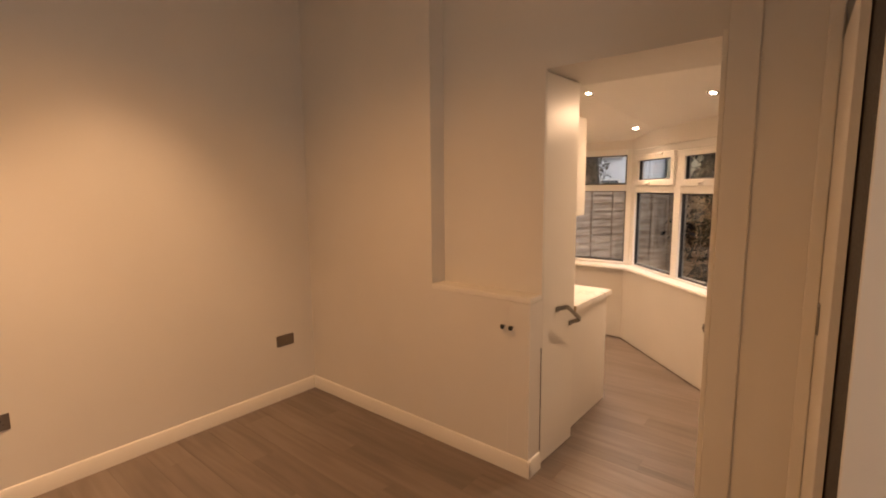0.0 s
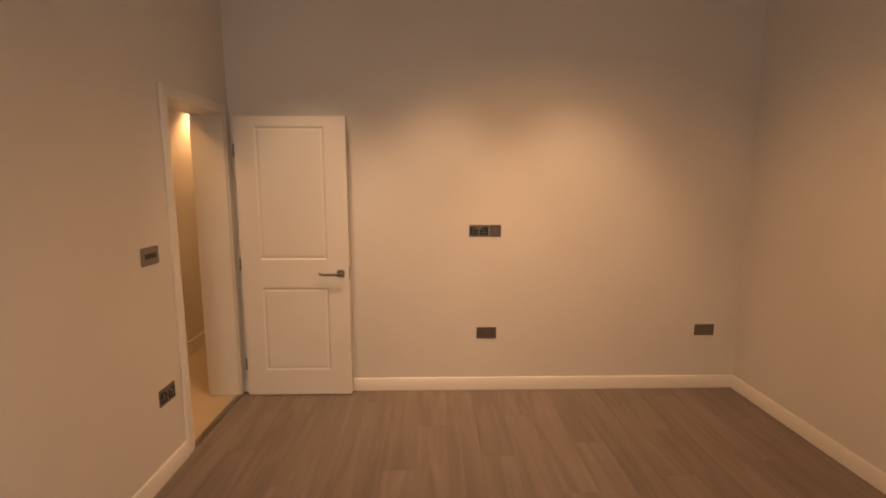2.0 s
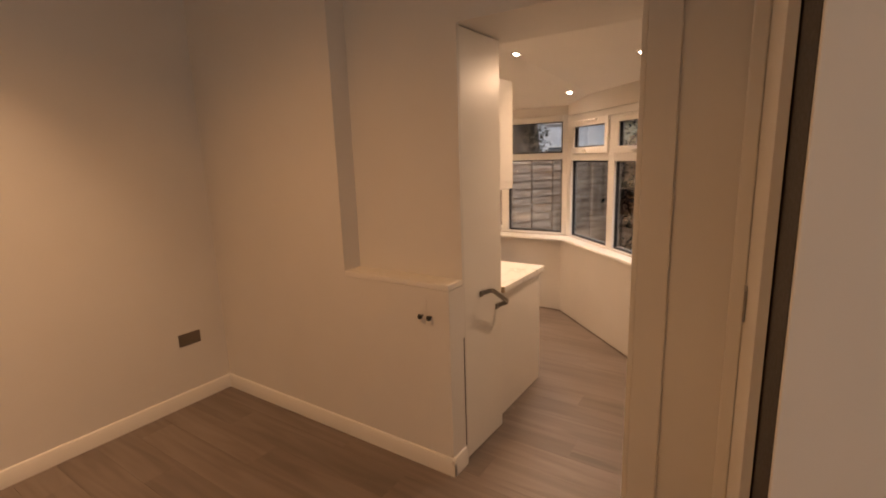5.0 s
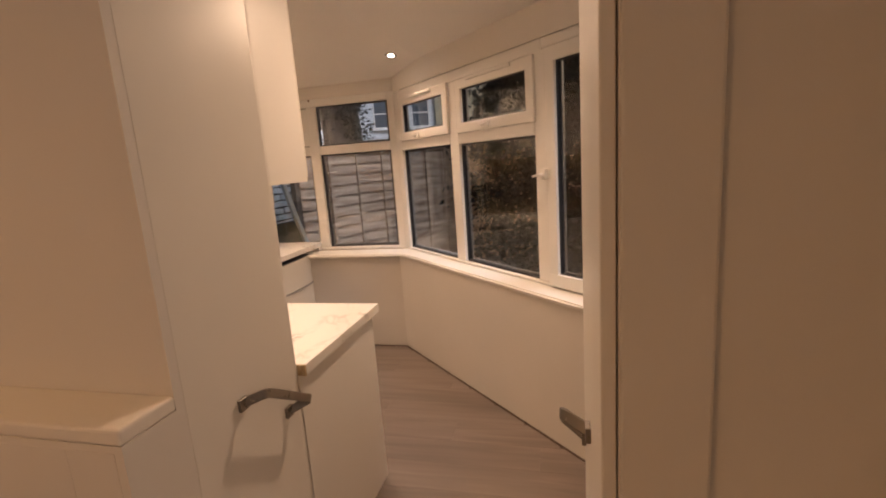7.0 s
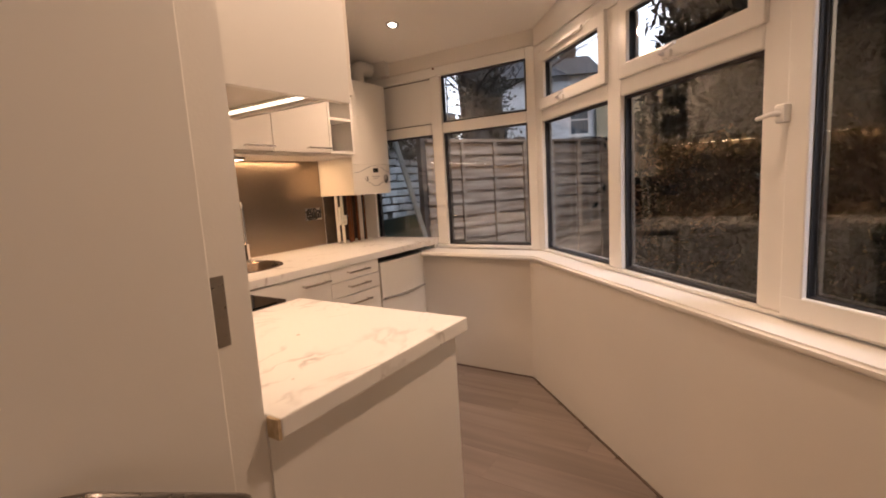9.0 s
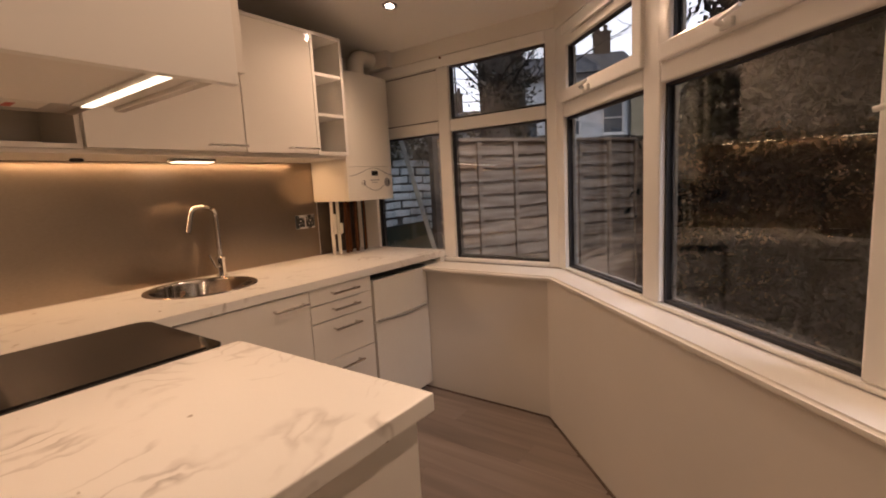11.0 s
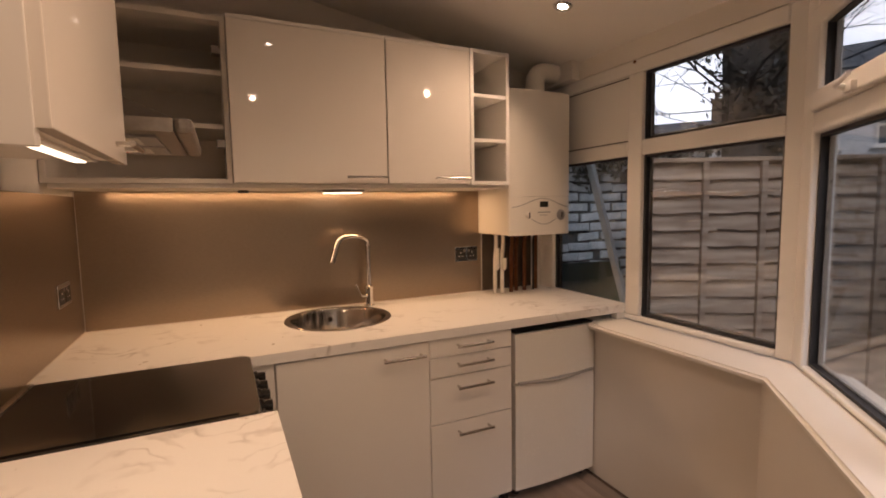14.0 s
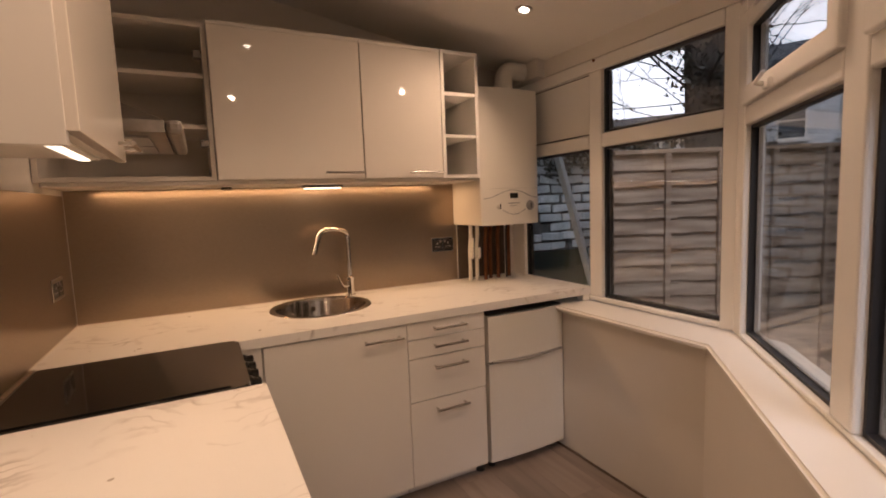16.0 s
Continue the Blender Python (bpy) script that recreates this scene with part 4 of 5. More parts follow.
bar_handle(d, (CL + 0.015, 5.3875, 1.477), (CL + 0.10, 5.3875, 1.477), (0, 1, 0), 0.0055, stand=0.026)
sl = thing("under_cabinet_light", (-1.58, 5.28, 1.42), "long lit strip lamp under the wall cabinet", "lamp")
part("housing", box(-1.835, 5.292, 1.4525, -1.412, 5.342, 1.4568, bev=0.001), CARCASS, sl)
part("diffuser", box(-1.828, 5.308, 1.4505, -1.415, 5.326, 1.4523), STRIP, sl, "glowing warm diffuser")

# extractor hood over the cooker
hd_ = thing("cooker_hood", (-2.2, 5.2, 1.5), "grey metal chimney cooker hood with labels on its underside", "cooker hood")
hx0, hx1 = -2.47, -1.97
bm = bmesh.new()
lo = [bm.verts.new(p) for p in ((hx0, KS + 0.004, 1.535), (hx1, KS + 0.004, 1.535), (hx1, 5.46, 1.535), (hx0, 5.46, 1.535))]
mid = [bm.verts.new((v.co.x, v.co.y, 1.565)) for v in lo]
up = [bm.verts.new(p) for p in ((-2.32, KS + 0.004, 1.70), (-2.12, KS + 0.004, 1.70), (-2.12, 5.20, 1.70), (-2.32, 5.20, 1.70))]
for a, b in ((lo, mid), (mid, up)):
    for i in range(4):
        bm.faces.new((a[i], a[(i + 1) % 4], b[(i + 1) % 4], b[i]))
bm.faces.new(lo[::-1])
bm.faces.new(up)
part("canopy", bm, HOOD, hd_)
part("chimney", box(-2.31, KS + 0.004, 1.70, -2.13, 5.19, 2.50, bev=0.003), HOOD, hd_)
part("front_rail", box(hx0, 5.46, 1.532, hx1, 5.50, 1.568, bev=0.012), HOOD, hd_)
for x in (-2.40, -2.20):
    f = part("filter", box(x, 5.06, 1.529, x + 0.17, 5.42, 1.5348), GREYPL, hd_)
    part("label", box(x + 0.03, 5.25, 1.5275, x + 0.14, 5.38, 1.5288), GLOSS, f, "white sticker")
    part("print", boxes((x + 0.04, 5.27, 1.5268, x + 0.13, 5.285, 1.5274), (x + 0.04, 5.30, 1.5268, x + 0.10, 5.32, 1.5274)), RED, f)

# boiler
bo = thing("combi_boiler", (-2.97, 7.12, 1.20), "white wall-hung combi boiler with a control panel", "boiler")
bx0, by0, by1, bz0, bz1 = -2.80, 6.902, 7.298, 1.200, 1.955


def boiler_front(z0, z1, bulge):
    pts = [(bx0 - 0.02 + bulge * (1 - (2 * i / 10 - 1) ** 2) ** 0.5 if 0 < i < 10 else bx0 - 0.02, by0 + (by1 - by0) * i / 10) for i in range(11)]
    return prism([(bx0 - 0.03, by0), *pts, (bx0 - 0.03, by1)], z0, z1)


part("body", box(KW + 0.004, by0, bz0, bx0 - 0.03, by1, bz1, bev=0.008), BOILERMAT, bo)
part("front_cover", boiler_front(bz0 + 0.205, bz1, 0.022), BOILERMAT, bo)
cpn = part("control_panel", boiler_front(bz0, bz0 + 0.2035, 0.026), BOILERMAT, bo)
fx = bx0 + 0.003
def front_x(y, bulge=0.026):
    u = 2 * (y - by0) / (by1 - by0) - 1
    return bx0 - 0.02 + bulge * max(0.0, 1 - u * u) ** 0.5


arch_line = [(by0 + 0.012 + (by1 - by0 - 0.024) * k / 24, bz0 + 0.150 + 0.045 * math.sin(math.pi * k / 24) ** 2) for k in range(25)]
smile = [(7.03 + 0.16 * k / 16, bz0 + 0.085 - 0.028 * math.sin(math.pi * k / 16)) for k in range(17)]
for run in (arch_line, smile):
    part("panel_line", tube(bmesh.new(), [(front_x(y) + 0.0005, y, z) for y, z in run], 0.0020, 6), GREYPL, cpn)
part("display", box(fx - 0.001, 7.082, bz0 + 0.148, fx + 0.006, 7.137, bz0 + 0.178, bev=0.002), LCD, cpn, "small dark display")
for y, r in ((7.012, 0.021), (7.225, 0.030)):
    k = part("dial", lathe(bmesh.new(), [(r, 0), (r * 0.95, 0.008), (r * 0.6, 0.012), (r * 0.55, 0.016), (0, 0.017)], 22, Matrix.Translation((fx - 0.008, y, bz0 + 0.105)) @ pose(0, 0, 0, 0, 90)), GREYPL if r > 0.025 else BOILERMAT, cpn, "control dial")
    part("pointer", box(fx + 0.004, y - 0.003, bz0 + 0.09, fx + 0.011, y + 0.003, bz0 + 0.12), BLACK, k)
part("gauge", lathe(bmesh.new(), [(0.013, 0), (0.012, 0.004), (0, 0.005)], 18, Matrix.Translation((fx - 0.002, 7.115, bz0 + 0.06)) @ pose(0, 0, 0, 0, 90)), GREYPL, cpn)
part("print", boxes((fx + 0.002, 7.07, bz0 + 0.118, fx + 0.0035, 7.15, bz0 + 0.124), (fx + 0.002, 7.08, bz0 + 0.104, fx + 0.0035, 7.13, bz0 + 0.108)), GREYPL, cpn)
fl = tube(bmesh.new(), rounded([(-2.95, 7.165, bz1), (-2.95, 7.165, 2.097), (-2.95, 7.37, 2.097)], 0.085, 8), 0.053, 20)
tube(fl, [(-2.95, 7.165, bz1), (-2.95, 7.165, bz1 + 0.02)], 0.064, 20)
part("flue", fl, BOILERMAT, bo, "white flue elbow")
solid("flue_box", box(KW, 7.30, 2.036, -2.80, 7.349, 2.14), PAINT_LOW, "boxed wall round the flue")
for i, (y, m) in enumerate(((6.965, ENAMEL), (7.005, ENAMEL), (7.06, COPPER), (7.11, COPPER), (7.16, COPPER), (7.215, BLACK), (7.25, COPPER))):
    x = -3.06 + 0.012 * (i % 3)
    pts = [(x, y, WT), (x, y, 1.05 + 0.02 * i), (x - 0.02, y + 0.02, 1.12 + 0.01 * i), (x - 0.02, y + 0.02, bz0)]
    pp = thing("boiler_pipe", (x, y, WT), "white boxed boiler pipe" if m is ENAMEL else "old copper boiler pipe" if m is COPPER else "black cable under the boiler", "pipe", "pipes under the boiler")
    part("pipe", tube(bmesh.new(), rounded(pts, 0.02), 0.012 if m is not BLACK else 0.006, 10), m, pp)
    if i in (0, 1):
        part("elbow", tube(bmesh.new(), rounded([(x, y, 1.0), (x + 0.03, y, 1.0), (x + 0.03, y, 1.12 - 0.06 * i)], 0.01), 0.011, 10), m, pp)
solid("pipe_recess", box(KW + 0.0005, 6.93, WT + 0.002, KW + 0.003, 7.28, 1.22), BRICK_B, "bare brown wall behind the boiler pipes")


# ---------------------------------------------------------------- sockets and switches
def plate(name, label, category, m, w, h, slots="socket", dark=True, mat=PLATE):
    """Local x across, local z up, local -y into the room."""
    t = thing(name, m, label, category)
    p = part("plate", box(-w / 2, -0.006, -h / 2, w / 2, -0.0005, h / 2, bev=0.0025), mat, t, local=True)
    ins = BLACK if dark else mat
    if slots == "socket":
        for s in (-1, 1):
            part("insert", box(s * w * 0.25 - w * 0.205, -0.0072, -h * 0.36, s * w * 0.25 + w * 0.205, -0.006, h * 0.30, bev=0.0004), ins, p, local=True)
            part("pin_holes", boxes((s * w * 0.25 - 0.003, -0.0078, 0.004, s * w * 0.25 + 0.003, -0.0071, 0.012), (s * w * 0.25 - 0.014, -0.0078, -0.014, s * w * 0.25 - 0.007, -0.0071, -0.010),
                                    (s * w * 0.25 + 0.007, -0.0078, -0.014, s * w * 0.25 + 0.014, -0.0071, -0.010)), GLOSS if dark else DARK, p, local=True)
            part("rocker", box(s * w * 0.10 - 0.007, -0.0095, h * 0.14, s * w * 0.10 + 0.007, -0.0071, h * 0.32, bev=0.001), SATIN, p, "metal rocker switch", local=True)
    elif slots == "tv":
        for z in (-0.014, 0.014):
            part("outlet", lathe(bmesh.new(), [(0.009, 0), (0.009, 0.004), (0.004, 0.004), (0.004, 0.001), (0, 0.001)], 14, Matrix.Translation((0, -0.006, z)) @ pose(0, 0, 0, 90)), SATIN, p, local=True)
    elif slots == "switch":
        part("rocker", box(-0.045, -0.010, -0.014, 0.045, -0.006, 0.014, bev=0.003), BLACK, p, local=True)
    else:
        part("screw", tube(bmesh.new(), [(0, -0.006, 0), (0, -0.007, 0)], 0.003, 8), SATIN, p, local=True)
    return t


def on_west(x, y, z):
    return Matrix.Translation((x, y, z)) @ pose(0, 0, 0, 0, 0, 90)


plate("double_socket", "brushed metal double socket with black inserts on the wall", "socket", on_west(XW, 2.342, 1.232), 0.147, 0.087)
plate("tv_outlet", "brushed metal television outlet plate beside a socket", "outlet", on_west(XW, 2.462, 1.232), 0.087, 0.087, "tv")
plate("double_socket", "brushed metal double socket low on the wall", "socket", on_west(XW, 2.408, 0.452), 0.150, 0.087, dark=False)
plate("blank_plate", "blank brushed metal plate low on the wall", "plate", on_west(XW, 4.085, 0.466), 0.150, 0.087, "blank")
plate("light_switch", "brushed metal light switch beside the doorway", "switch", Matrix.Translation((-2.205, YS, 1.215)) @ pose(0, 0, 0, 0, 0, 180), 0.147, 0.092, "switch")
plate("double_socket", "brushed metal double socket with black inserts beside the doorway", "socket", Matrix.Translation((-2.25, YS, 0.452)) @ pose(0, 0, 0, 0, 0, 180), 0.147, 0.092)
plate("double_socket", "chrome double socket with black inserts on the splashback", "socket", on_west(KW + 0.004, 6.82, 1.085), 0.147, 0.087, mat=CHROME)
plate("double_socket", "chrome double socket with black inserts on the splashback", "socket", Matrix.Translation((-2.90, KS + 0.0035, 1.06)) @ pose(0, 0, 0, 0, 0, 180), 0.147, 0.087, mat=CHROME)


# ---------------------------------------------------------------- lamps
def downlight(place, power, colour, tilt=(0.0, 0.0), degrees=110, group="kitchen downlights", blend=0.6, aim=(0, 0, -1)):
    m = Matrix.Translation(place) @ pose(0, 0, 0, *tilt)
    t = thing("downlight", m, "small recessed ceiling downlight, lit", "downlight", group)
    part("bezel", lathe(bmesh.new(), [(0.023, 0.004), (0.023, -0.003), (0.038, -0.005), (0.042, 0.0), (0.042, 0.004)], 28, cap=False), CHROME if group.startswith("kitchen") else GLOSS, t, local=True)
    part("lens", lathe(bmesh.new(), [(0.0, -0.0085), (0.012, -0.0072), (0.020, -0.0030), (0.0225, 0.003)], 24), BULB, t, local=True)
    spot("downlight_beam", Vector(place) + Vector((0, 0, -0.02)), power, colour, degrees, blend, 0.018, aim)


for x, y, aim, k, spread in ((-2.41, 6.91, (0.15, -0.55, -1), 0.95, 145), (-1.545, 6.94, (-0.15, -0.6, -1), 0.85, 140), (-1.59, 5.87, (0.05, 0, -1), 0.46, 145), (-0.70, 5.82, (-0.32, -0.45, -1), 1.2, 132)):
    downlight((x, y, ceil_z(x, y) - 0.001), KLAMP * k, WARM, tilt=(-9.6, 0.0) if y > 6.5 else (-8.0, 8.0), degrees=spread, blend=0.9, aim=aim)
for y in (1.15, 2.06, 3.03):
    downlight((-2.28, y, HC - 0.001), LLAMP, LIVING, degrees=64, group="living room downlights", blend=1.0, aim=(-0.32, 0.0, -1))
# unseen lamp added to lift the whole room, apart from the wall row
downlight((-1.75, 2.7, HC - 0.001), AMBIENT_FILL, WARMER, degrees=145, group="living room downlights", blend=1.0)
downlight((-4.36, -0.12, 2.339), 34, WARMER, group="hall downlights")
# second hall lamp is added out of view, to brighten the hall
downlight((-2.9, 0.05, 2.339), 16, WARMER, group="hall downlights")
area("strip_glow", (-1.62, 5.317, 1.4495), (-1.62, 5.317, 0.5), 0.34, 0.025, STRIPW * 0.45, WARM)
area("strip_glow_west", (-3.04, 5.95, 1.442), (-3.06, 5.95, 0.5), 1.7, 0.04, STRIPW * 1.9, (1.0, 0.62, 0.30))


# ---------------------------------------------------------------- garden
solid("backdrop", box(-160, 140, -10, 120, 141, 90), SKYGLOW, "bright overcast evening sky", kind="structure")
solid("ground", box(-400, -400, -0.35, 400, 800, -0.25), GROUND, "dark garden soil and paving", kind="structure")

# lap-panel fence, from near the house away to the corner of the garden
FD = Vector((0.47, 0.88, 0)).normalized()
FA = Vector((-3.12, 8.32, 0)) - FD * 0.06
FN = Vector((FD.y, -FD.x, 0))
ftop, fbot = 1.635, -0.25
frm = Matrix((( FD.x, FN.x, 0, FA.x), (FD.y, FN.y, 0, FA.y), (0, 0, 1, 0), (0, 0, 0, 1)))


def fence(name, m, length, bay, label):
    """Overlapping horizontal boards with waney edges between battens; local x along, local y to the viewer."""
    f = thing(name, m, label, "fence")
    rnd = random.Random(5)
    n = max(1, round(length / bay))
    for i in range(n):
        x0, x1 = i * bay, (i + 1) * bay
        z = fbot
        while z < ftop - 0.05:
            h = 0.118
            bm = bmesh.new()
            k = 8
            low = [(x0 + (x1 - x0) * q / k, z + rnd.uniform(-0.008, 0.008)) for q in range(k + 1)]
            front = [bm.verts.new((x, 0.038 + rnd.uniform(-0.003, 0.003), zz)) for x, zz in low]
            back = [bm.verts.new((x, 0.022, zz + 0.003)) for x, zz in low]
            upf = [bm.verts.new((x, 0.004, min(z + h + 0.03, ftop))) for x, _ in low]
            for a, b in ((front, upf), (back, front)):
                for q in range(k):
                    bm.faces.new((a[q], a[q + 1], b[q + 1], b[q]))
            part("board", bm, FENCEWOOD, f, local=True)
            z += h
        part("batten", box(x1 - 0.020, 0.028, fbot, x1 + 0.020, 0.058, ftop, bev=0.004), FENCEWOOD, f, local=True)
    part("capping", box(0, -0.02, ftop, n * bay, 0.06, ftop + 0.03, bev=0.006), FENCEWOOD, f, local=True)
    for q in range(0, n + 1, 3):
        part("post", box(q * bay - 0.045, -0.09, fbot, q * bay + 0.045, 0.003, ftop + 0.06, bev=0.006), FENCEPOST, f, local=True)
    return f


fence("garden_fence", frm, 2.73, 0.39, "weathered brown lap-panel garden fence")
corner = FA + FD * 2.68
frm2 = Matrix.Translation(corner) @ pose(0, 0, 0, 0, 0, -28)
fence("garden_fence", frm2, 2.6, 0.52, "darker weathered lap-panel fence behind the garden")

# white painted garden wall beside the house, seen through the side pane
gw = solid("garden_wall", box(-3.95, 7.55, -0.25, -3.62, 9.6, 1.95), MORTAR, "white painted brick garden wall with dark joints", "wall", kind="structure")
brick = mesh_of("brick", box(-0.006, -0.105, -0.03, 0.012, 0.105, 0.03, bev=0.006), WHITEBRICK, smooth=False)
rnd = random.Random(3)
for r in range(16):
    for c in range(9):
        if rnd.random() < 0.10:
            continue
        ob = new("brick", brick)
        ob.parent = gw
        ob.matrix_basis = Matrix.Translation((-3.62 + rnd.uniform(-0.008, 0.014), 7.62 + c * 0.225 + (0.11 if r % 2 else 0) + rnd.uniform(-0.012, 0.012), 0.72 + r * 0.077)) @ pose(0, 0, 0, rnd.uniform(-6, 6), 0, rnd.uniform(-5, 5))
pk = thing("leaning_plank", (-2.63, 7.90, -0.25), "pale blue-grey plank leaning against the garden wall", "plank")
bm = box(-0.016, -0.085, 0, 0.016, 0.085, 2.5, bev=0.004)
bm.transform(Matrix.Translation((-2.63, 7.90, -0.25)) @ pose(0, 0, 0, 0, -14, 40))
part("board", bm, TARP, pk)
gs = thing("leaning_sheet", (-3.2, 7.6, -0.25), "dark green plastic sheet leaning outside the pane", "sheet")
bm = box(-0.17, -0.004, 0, 0.42, 0.004, 1.22)
bm.transform(Matrix.Translation((-3.12, 7.66, -0.25)) @ pose(0, 0, 0, -4, -8, 0))
part("sheet", bm, surface("green_sheet", (0.12, 0.19, 0.175), 0.32), gs)


def leaf_cloud(bm, centre, size, count, rnd, leaf=0.06):
    for _ in range(count):
        d = Vector((rnd.gauss(0, 1), rnd.gauss(0, 1), rnd.gauss(0, 1)))
        p = Vector(centre) + Vector(d[i] * size[i] * 0.45 for i in range(3))
        a, b = Vector((rnd.gauss(0, 1), rnd.gauss(0, 1), rnd.gauss(0, 1))).normalized(), None
        b = a.orthogonal().normalized()
        b = (Matrix.Rotation(rnd.uniform(0, 6.3), 3, a) @ b)
        c = a.cross(b)
        s = leaf * rnd.uniform(0.6, 1.4)
        vs = [bm.verts.new(p + b * s), bm.verts.new(p + c * s * 0.45), bm.verts.new(p - b * s), bm.verts.new(p - c * s * 0.45 + a * s * 0.2)]
        bm.faces.new(vs)
    return bm


def branches(bm, p, d, length, r, depth, rnd):
    """A forking bare limb."""
    pts, q, dd = [p], p, d
    for _ in range(4):
        dd = (dd + Vector((rnd.uniform(-0.22, 0.22), rnd.uniform(-0.22, 0.22), rnd.uniform(-0.12, 0.2)))).normalized()
        q = q + dd * length / 4
        pts.append(q)
    tube(bm, pts, r, 5, r * 0.45)
    if depth:
        for k in range(3 if depth > 1 else 4):
            s = pts[1 + rnd.randrange(4)]
            nd = (dd + Vector((rnd.uniform(-0.9, 0.9), rnd.uniform(-0.9, 0.9), rnd.uniform(-0.5, 0.6)))).normalized()
            branches(bm, s, nd, length * rnd.uniform(0.5, 0.75), r * 0.5, depth - 1, rnd)


def old_tree():
    rnd = random.Random(11)
    base = Vector((-3.22, 9.55, -0.25))
    t = thing("ivy_tree", base, "large bare winter tree with an ivy-clad trunk", "tree")
    pts = [base + Vector((0.10 * math.sin(i * 0.9), 0.08 * math.cos(i * 1.3), 0.6 * i)) for i in range(9)]
    tr = bmesh.new()
    for dx, dy, rr in ((0, 0, 0.22), (0.15, 0.10, 0.13), (-0.14, 0.10, 0.14), (0.05, -0.14, 0.13)):
        tube(tr, [p + Vector((dx, dy, 0)) for p in pts], rr * 1.1, 14, rr * 0.75)
    part("trunk", tr, BARK, t)
    br = bmesh.new()
    for i in range(24):
        a = i * 2.4
        branches(br, pts[4 + i % 5], Vector((math.cos(a), math.sin(a), rnd.uniform(0.1, 0.5))).normalized(), rnd.uniform(0.9, 1.5), 0.013, 3, rnd)
    for i in range(9):
        d = Vector((rnd.uniform(-1.0, -0.5), rnd.uniform(-0.5, 0.3), rnd.uniform(-0.05, 0.5))).normalized()
        branches(br, pts[3] + Vector((0, 0, rnd.uniform(0.0, 1.2))), d, rnd.uniform(1.0, 1.7), 0.007, 3, rnd)
    part("limbs", br, TWIG, t)
    iv = bmesh.new()
    for i in range(120):
        a, z = rnd.uniform(0, 6.3), rnd.uniform(0.6, 4.6)
        k = 0.22 + 0.08 * math.sin(z * 3 + a) + rnd.uniform(0, 0.10)
        leaf_cloud(iv, base + Vector((k * math.cos(a), k * math.sin(a), z)), (0.15, 0.15, 0.26), 75, rnd, 0.026)
    tagged(part("ivy", iv, IVY, t), kind="stuff")


old_tree()
ivb = bmesh.new()
rnd = random.Random(14)
for i in range(26):
    leaf_cloud(ivb, (-3.55, 7.9 + 0.05 * i, 1.84 + 0.08 * math.sin(i * 1.7) - rnd.uniform(0, 0.22)), (0.12, 0.14, 0.14), 60, rnd, 0.03)
tagged(new("wall_ivy", mesh_of("wall_ivy", ivb, IVY, smooth=False)), "dark ivy hanging over the top of the garden wall", "ivy", kind="stuff")


def hedge():
    rnd = random.Random(8)
    bm = bmesh.new()
    a, b = Vector((-1.55, 10.4, 0)), Vector((2.3, 7.4, 0))
    for i in range(430):
        u = rnd.random()
        p = a.lerp(b, u) + Vector((rnd.uniform(-0.3, 0.5), rnd.uniform(-0.1, 0.6), 0))
        z = rnd.uniform(-0.2, 1.75 + 0.25 * math.sin(u * 9))
        leaf_cloud(bm, p + Vector((0, 0, z)), (0.34, 0.34, 0.34), 110, rnd, 0.044)
    for i in range(620):
        u = rnd.uniform(0.0, 1.0)
        p = a.lerp(b, u) + Vector((rnd.uniform(0, 0.5), rnd.uniform(0, 0.6), rnd.uniform(1.6, 4.3)))
        leaf_cloud(bm, p, (0.36, 0.36, 0.36), 110, rnd, 0.055)
    for i in range(620):
        u = rnd.uniform(0.06, 1.3)
        p = a.lerp(b, u) + Vector((rnd.uniform(0.1, 0.9), rnd.uniform(0.1, 1.0), rnd.uniform(2.8, 7.2 - 0.6 * math.sin(u * 13))))
        leaf_cloud(bm, p, (0.42, 0.42, 0.42), 80, rnd, 0.060)
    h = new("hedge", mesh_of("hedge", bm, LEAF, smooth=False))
    AT[h] = Matrix()
    tagged(h, "tall evergreen hedge with gaps, its shade darkened into the leaf colour", "hedge", kind="stuff")
    core = thing("hedge_stems", (0.3, 9.0, -0.25), "dark woody stems inside the hedge", "stems")
    st = bmesh.new()
    for i in range(26):
        p = a.lerp(b, i / 25) + Vector((0.15, 0.25, -0.25))
        tube(st, [p, p + Vector((rnd.uniform(-0.1, 0.1), rnd.uniform(-0.1, 0.1), 1.0)), p + Vector((rnd.uniform(-0.2, 0.2), 0, 2.2 + rnd.random()))], 0.04, 6, 0.012)
    part("stems", st, TWIG, core)


hedge()


# rain on the outside of the two large panes
def raindrops():
    rnd = random.Random(21)
    bm = bmesh.new()
    for u0, u1, z0, z1, n in ((0.90, 1.60, 0.82, 1.56, 170), (1.77, 2.31, 0.87, 1.89, 260), (0.97, 1.57, 1.71, 1.89, 40)):
        for _ in range(n):
            u, z, r = rnd.uniform(u0, u1), rnd.uniform(z0, z1), rnd.uniform(0.0012, 0.0032)
            k = rnd.choice((1, 1, 1, 1.6, 3.5))
            bmesh.ops.create_icosphere(bm, subdivisions=1, radius=r, matrix=Matrix.Translation((u, 0.004 if u < 1.62 and z < 1.6 else -0.018, z)) @ Matrix.Diagonal((1, 0.6, k, 1)))
    bm.transform(AT[w2])
    m, nt, b = nodes_of("water_drop")
    b.inputs["Transmission Weight"].default_value = 1.0
    b.inputs["IOR"].default_value = 1.33
    b.inputs["Roughness"].default_value = 0.02
    d = new("raindrops", mesh_of("raindrops", bm, m))
    tagged(d, "rain drops clinging to the window panes", "raindrops", kind="stuff")


raindrops()


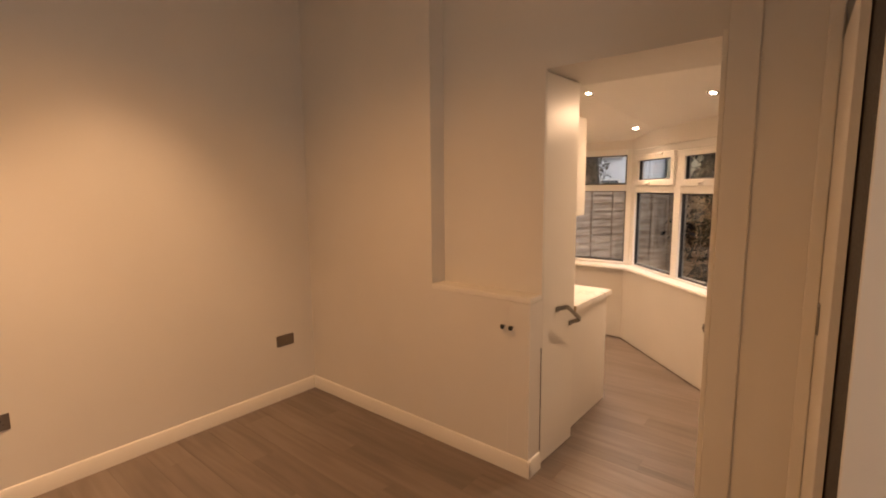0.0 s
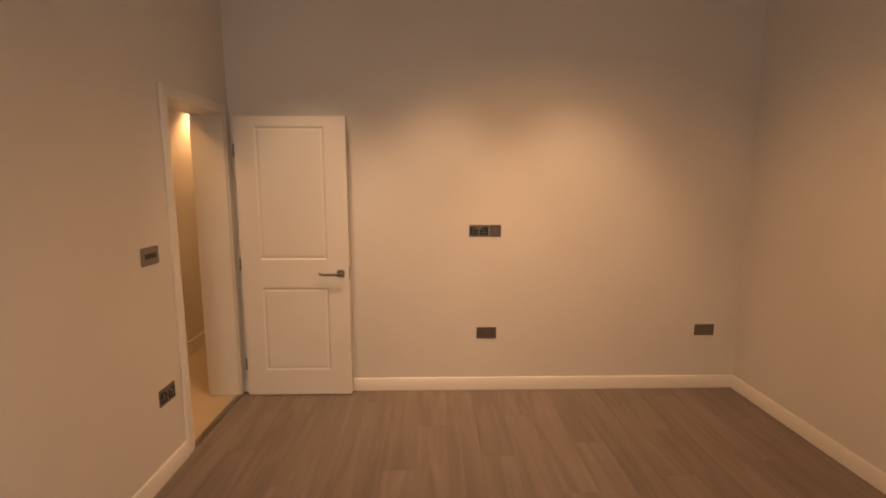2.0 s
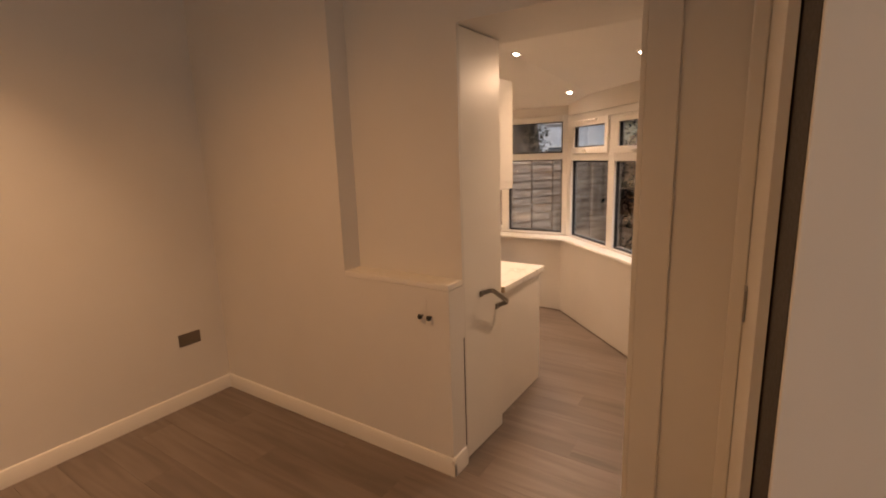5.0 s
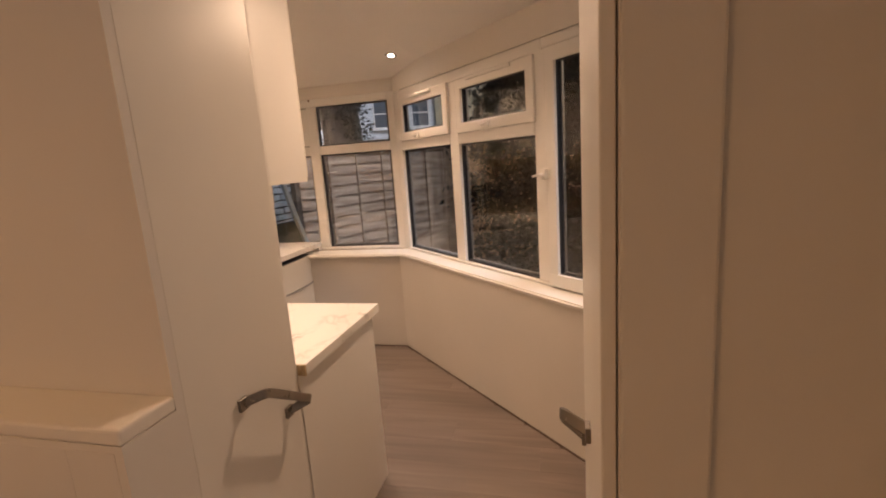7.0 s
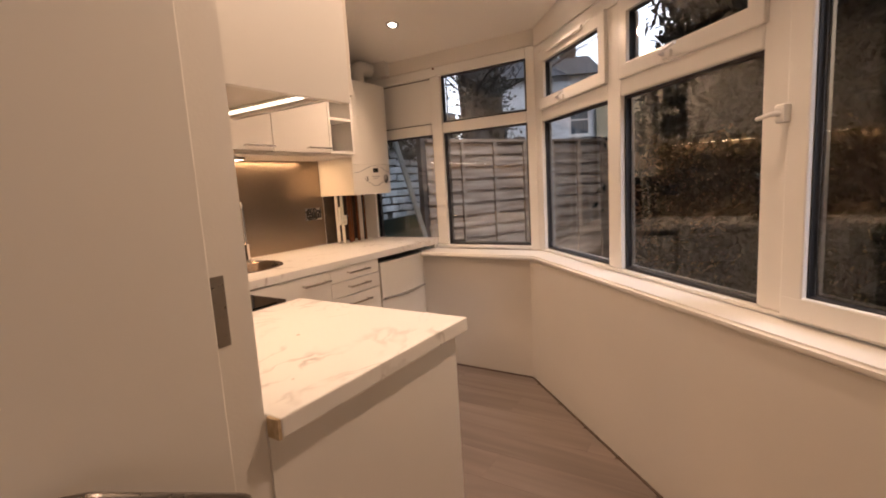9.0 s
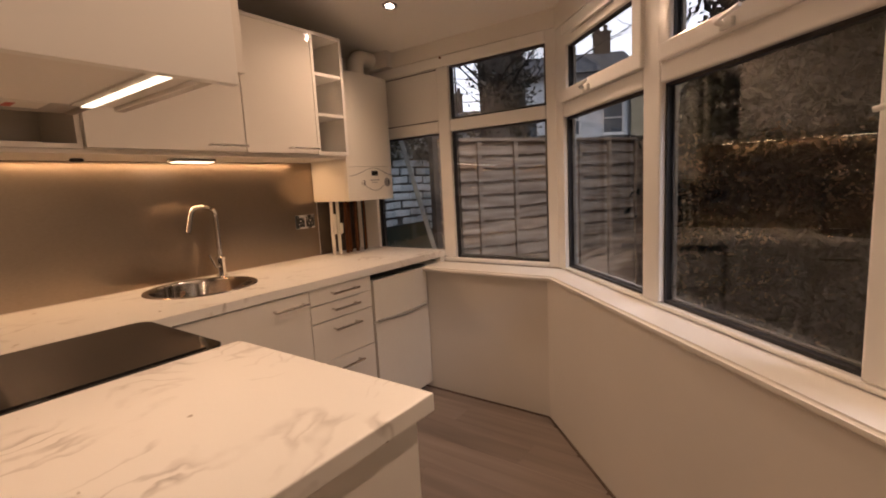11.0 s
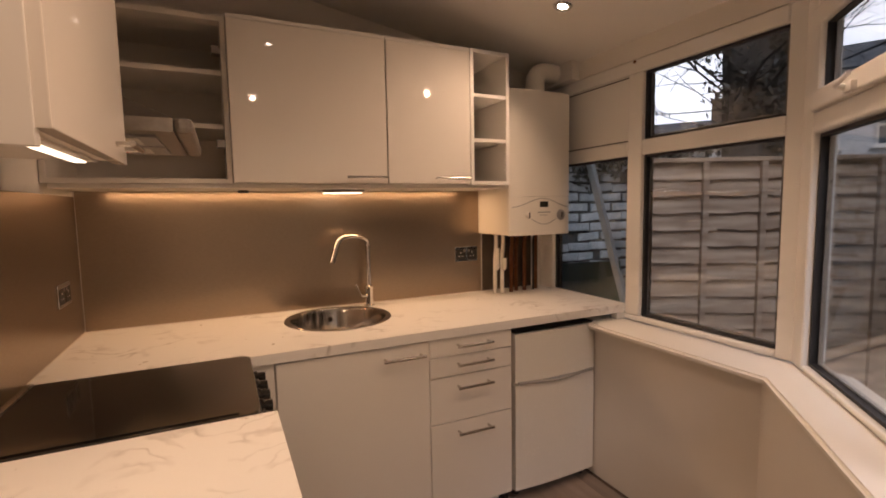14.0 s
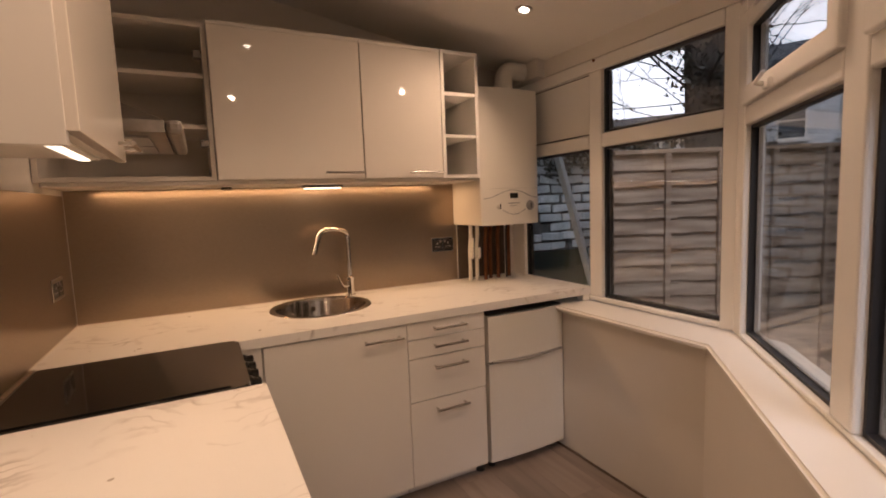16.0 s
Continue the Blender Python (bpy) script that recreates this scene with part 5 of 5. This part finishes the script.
# ---------------------------------------------------------------- houses beyond
def house(m, w, d, h, wall_mat, label, cols, rows, roof=1.6, wcol=UPVC):
    """Two storeys with sash windows, a pitched roof and a chimney; local -y faces the garden."""
    t = thing("terraced_house", m, label, "house")
    part("wall", box(-w / 2, 0, 0, w / 2, d, h), wall_mat, t, local=True)
    rf = bmesh.new()
    v = [rf.verts.new(p) for p in ((-w / 2 - 0.2, -0.3, h), (w / 2 + 0.2, -0.3, h), (w / 2 + 0.2, d / 2, h + roof), (-w / 2 - 0.2, d / 2, h + roof), (-w / 2 - 0.2, d + 0.3, h), (w / 2 + 0.2, d + 0.3, h))]
    for f in ((0, 1, 2, 3), (3, 2, 5, 4), (0, 3, 4), (1, 5, 2), (0, 4, 5, 1)):
        rf.faces.new([v[i] for i in f])
    r = part("roof", rf, SLATE, t, local=True)
    part("chimney", boxes((w * 0.28, d / 2 - 0.3, h + roof - 0.8, w * 0.28 + 0.8, d / 2 + 0.3, h + roof + 0.9), (w * 0.28 - 0.05, d / 2 - 0.35, h + roof + 0.9, w * 0.28 + 0.85, d / 2 + 0.35, h + roof + 1.0),
                          (w * 0.28 + 0.1, d / 2 - 0.1, h + roof + 1.0, w * 0.28 + 0.3, d / 2 + 0.1, h + roof + 1.35), (w * 0.28 + 0.5, d / 2 - 0.1, h + roof + 1.0, w * 0.28 + 0.7, d / 2 + 0.1, h + roof + 1.35)), BRICK_B, r, local=True)
    for c in range(cols):
        for k in range(rows):
            x, z = -w / 2 + w * (c + 0.5) / cols, 1.0 + k * 2.7
            win = part("window", boxes((x - 0.5, -0.04, z, x - 0.42, 0.06, z + 1.5), (x + 0.42, -0.04, z, x + 0.5, 0.06, z + 1.5), (x - 0.42, -0.04, z, x + 0.42, 0.06, z + 0.08), (x - 0.42, -0.04, z + 1.42, x + 0.42, 0.06, z + 1.5), (x - 0.42, -0.03, z + 0.72, x + 0.42, 0.05, z + 0.79)), wcol, t, local=True)
            part("pane", box(x - 0.42, -0.01, z + 0.08, x + 0.42, -0.004, z + 1.42), HOUSEGLASS, win, local=True)
            part("sill", box(x - 0.6, -0.12, z - 0.08, x + 0.6, 0.0, z), wcol, win, local=True)
    return t


house(Matrix.Translation((-17.0, 25.0, -0.4)) @ pose(0, 0, 0, 0, 0, 38), 8, 6, 4.4, RENDER_W, "low pale rendered terraced house with slate roof", 3, 1)
house(Matrix.Translation((-9.2, 27.5, -0.4)) @ pose(0, 0, 0, 0, 0, 28), 6, 6, 6.6, RENDER_W, "pale rendered terraced house with sash windows", 3, 2)
house(Matrix.Translation((-4.3, 29.5, -0.4)) @ pose(0, 0, 0, 0, 0, 20), 5, 6, 6.0, two_tone("yellow_render", (0.42, 0.36, 0.24), (0.55, 0.48, 0.34), 1.5, 0.85), "pale yellow rendered terraced house", 2, 2)
house(Matrix.Translation((1.6, 15.0, -0.4)) @ pose(0, 0, 0, 0, 0, -25), 6.5, 6, 6.2, BRICK_B, "dark brown brick house with sash windows behind the hedge", 3, 2, wcol=DIMFRAME)

# ---------------------------------------------------------------- floor boards
sub = solid("floor", prism([(XW, YS - 0.01), (XE, YS - 0.01), (XE, 4.80), (far, 4.80), (far, BAY - far), (BAY - KN, KN), (KW, KN), (KW, 4.6), (XW, 4.6)], -0.05, -0.004), SUBFLOOR, "grey-brown oak laminate floor")
PW = 0.192
meshes = {}
rnd = random.Random(2)


def plank(x0, y0, x1, y1):
    key = (round(x1 - x0, 3), round(y1 - y0, 3))
    if key not in meshes:
        meshes[key] = mesh_of("plank", box(0, 0, -0.0045, key[0] - 0.0004, key[1] - 0.0008, 0, bev=0.0004, seg=1), FLOOR, smooth=False)
    ob = new("plank", meshes[key])
    ob.parent = sub
    ob.location = (x0, y0, 0)


y, row = YS, 0
while y < KN - 0.02:
    yn = min(YS + (row + 1) * PW, KN - 0.003)
    spans = []
    if y < YN - 0.01:
        spans.append((XW, XE, y, min(yn, YN)))
    if yn > YN and y < KS:
        spans.append((JX, OR, max(y, YN), min(yn, 4.85)))
        if yn > 4.85:
            spans.append((JX, far, max(y, 4.85), min(yn, KS)))
    if yn > KS:
        spans.append((KW, min(far, BAY - max(y, KS) - PW * 0.5 + 0.06), max(y, KS), yn))
    for xa, xb, ya, yb in spans:
        x = XW - (row * 0.47) % 1.28
        while x < xb:
            a, b = max(x, xa), min(x + 1.28, xb)
            if b - a > 0.02 and yb - ya > 0.004:
                plank(round(a, 3), ya, round(b, 3), yb)
            x += 1.28
    y = yn
    row += 1
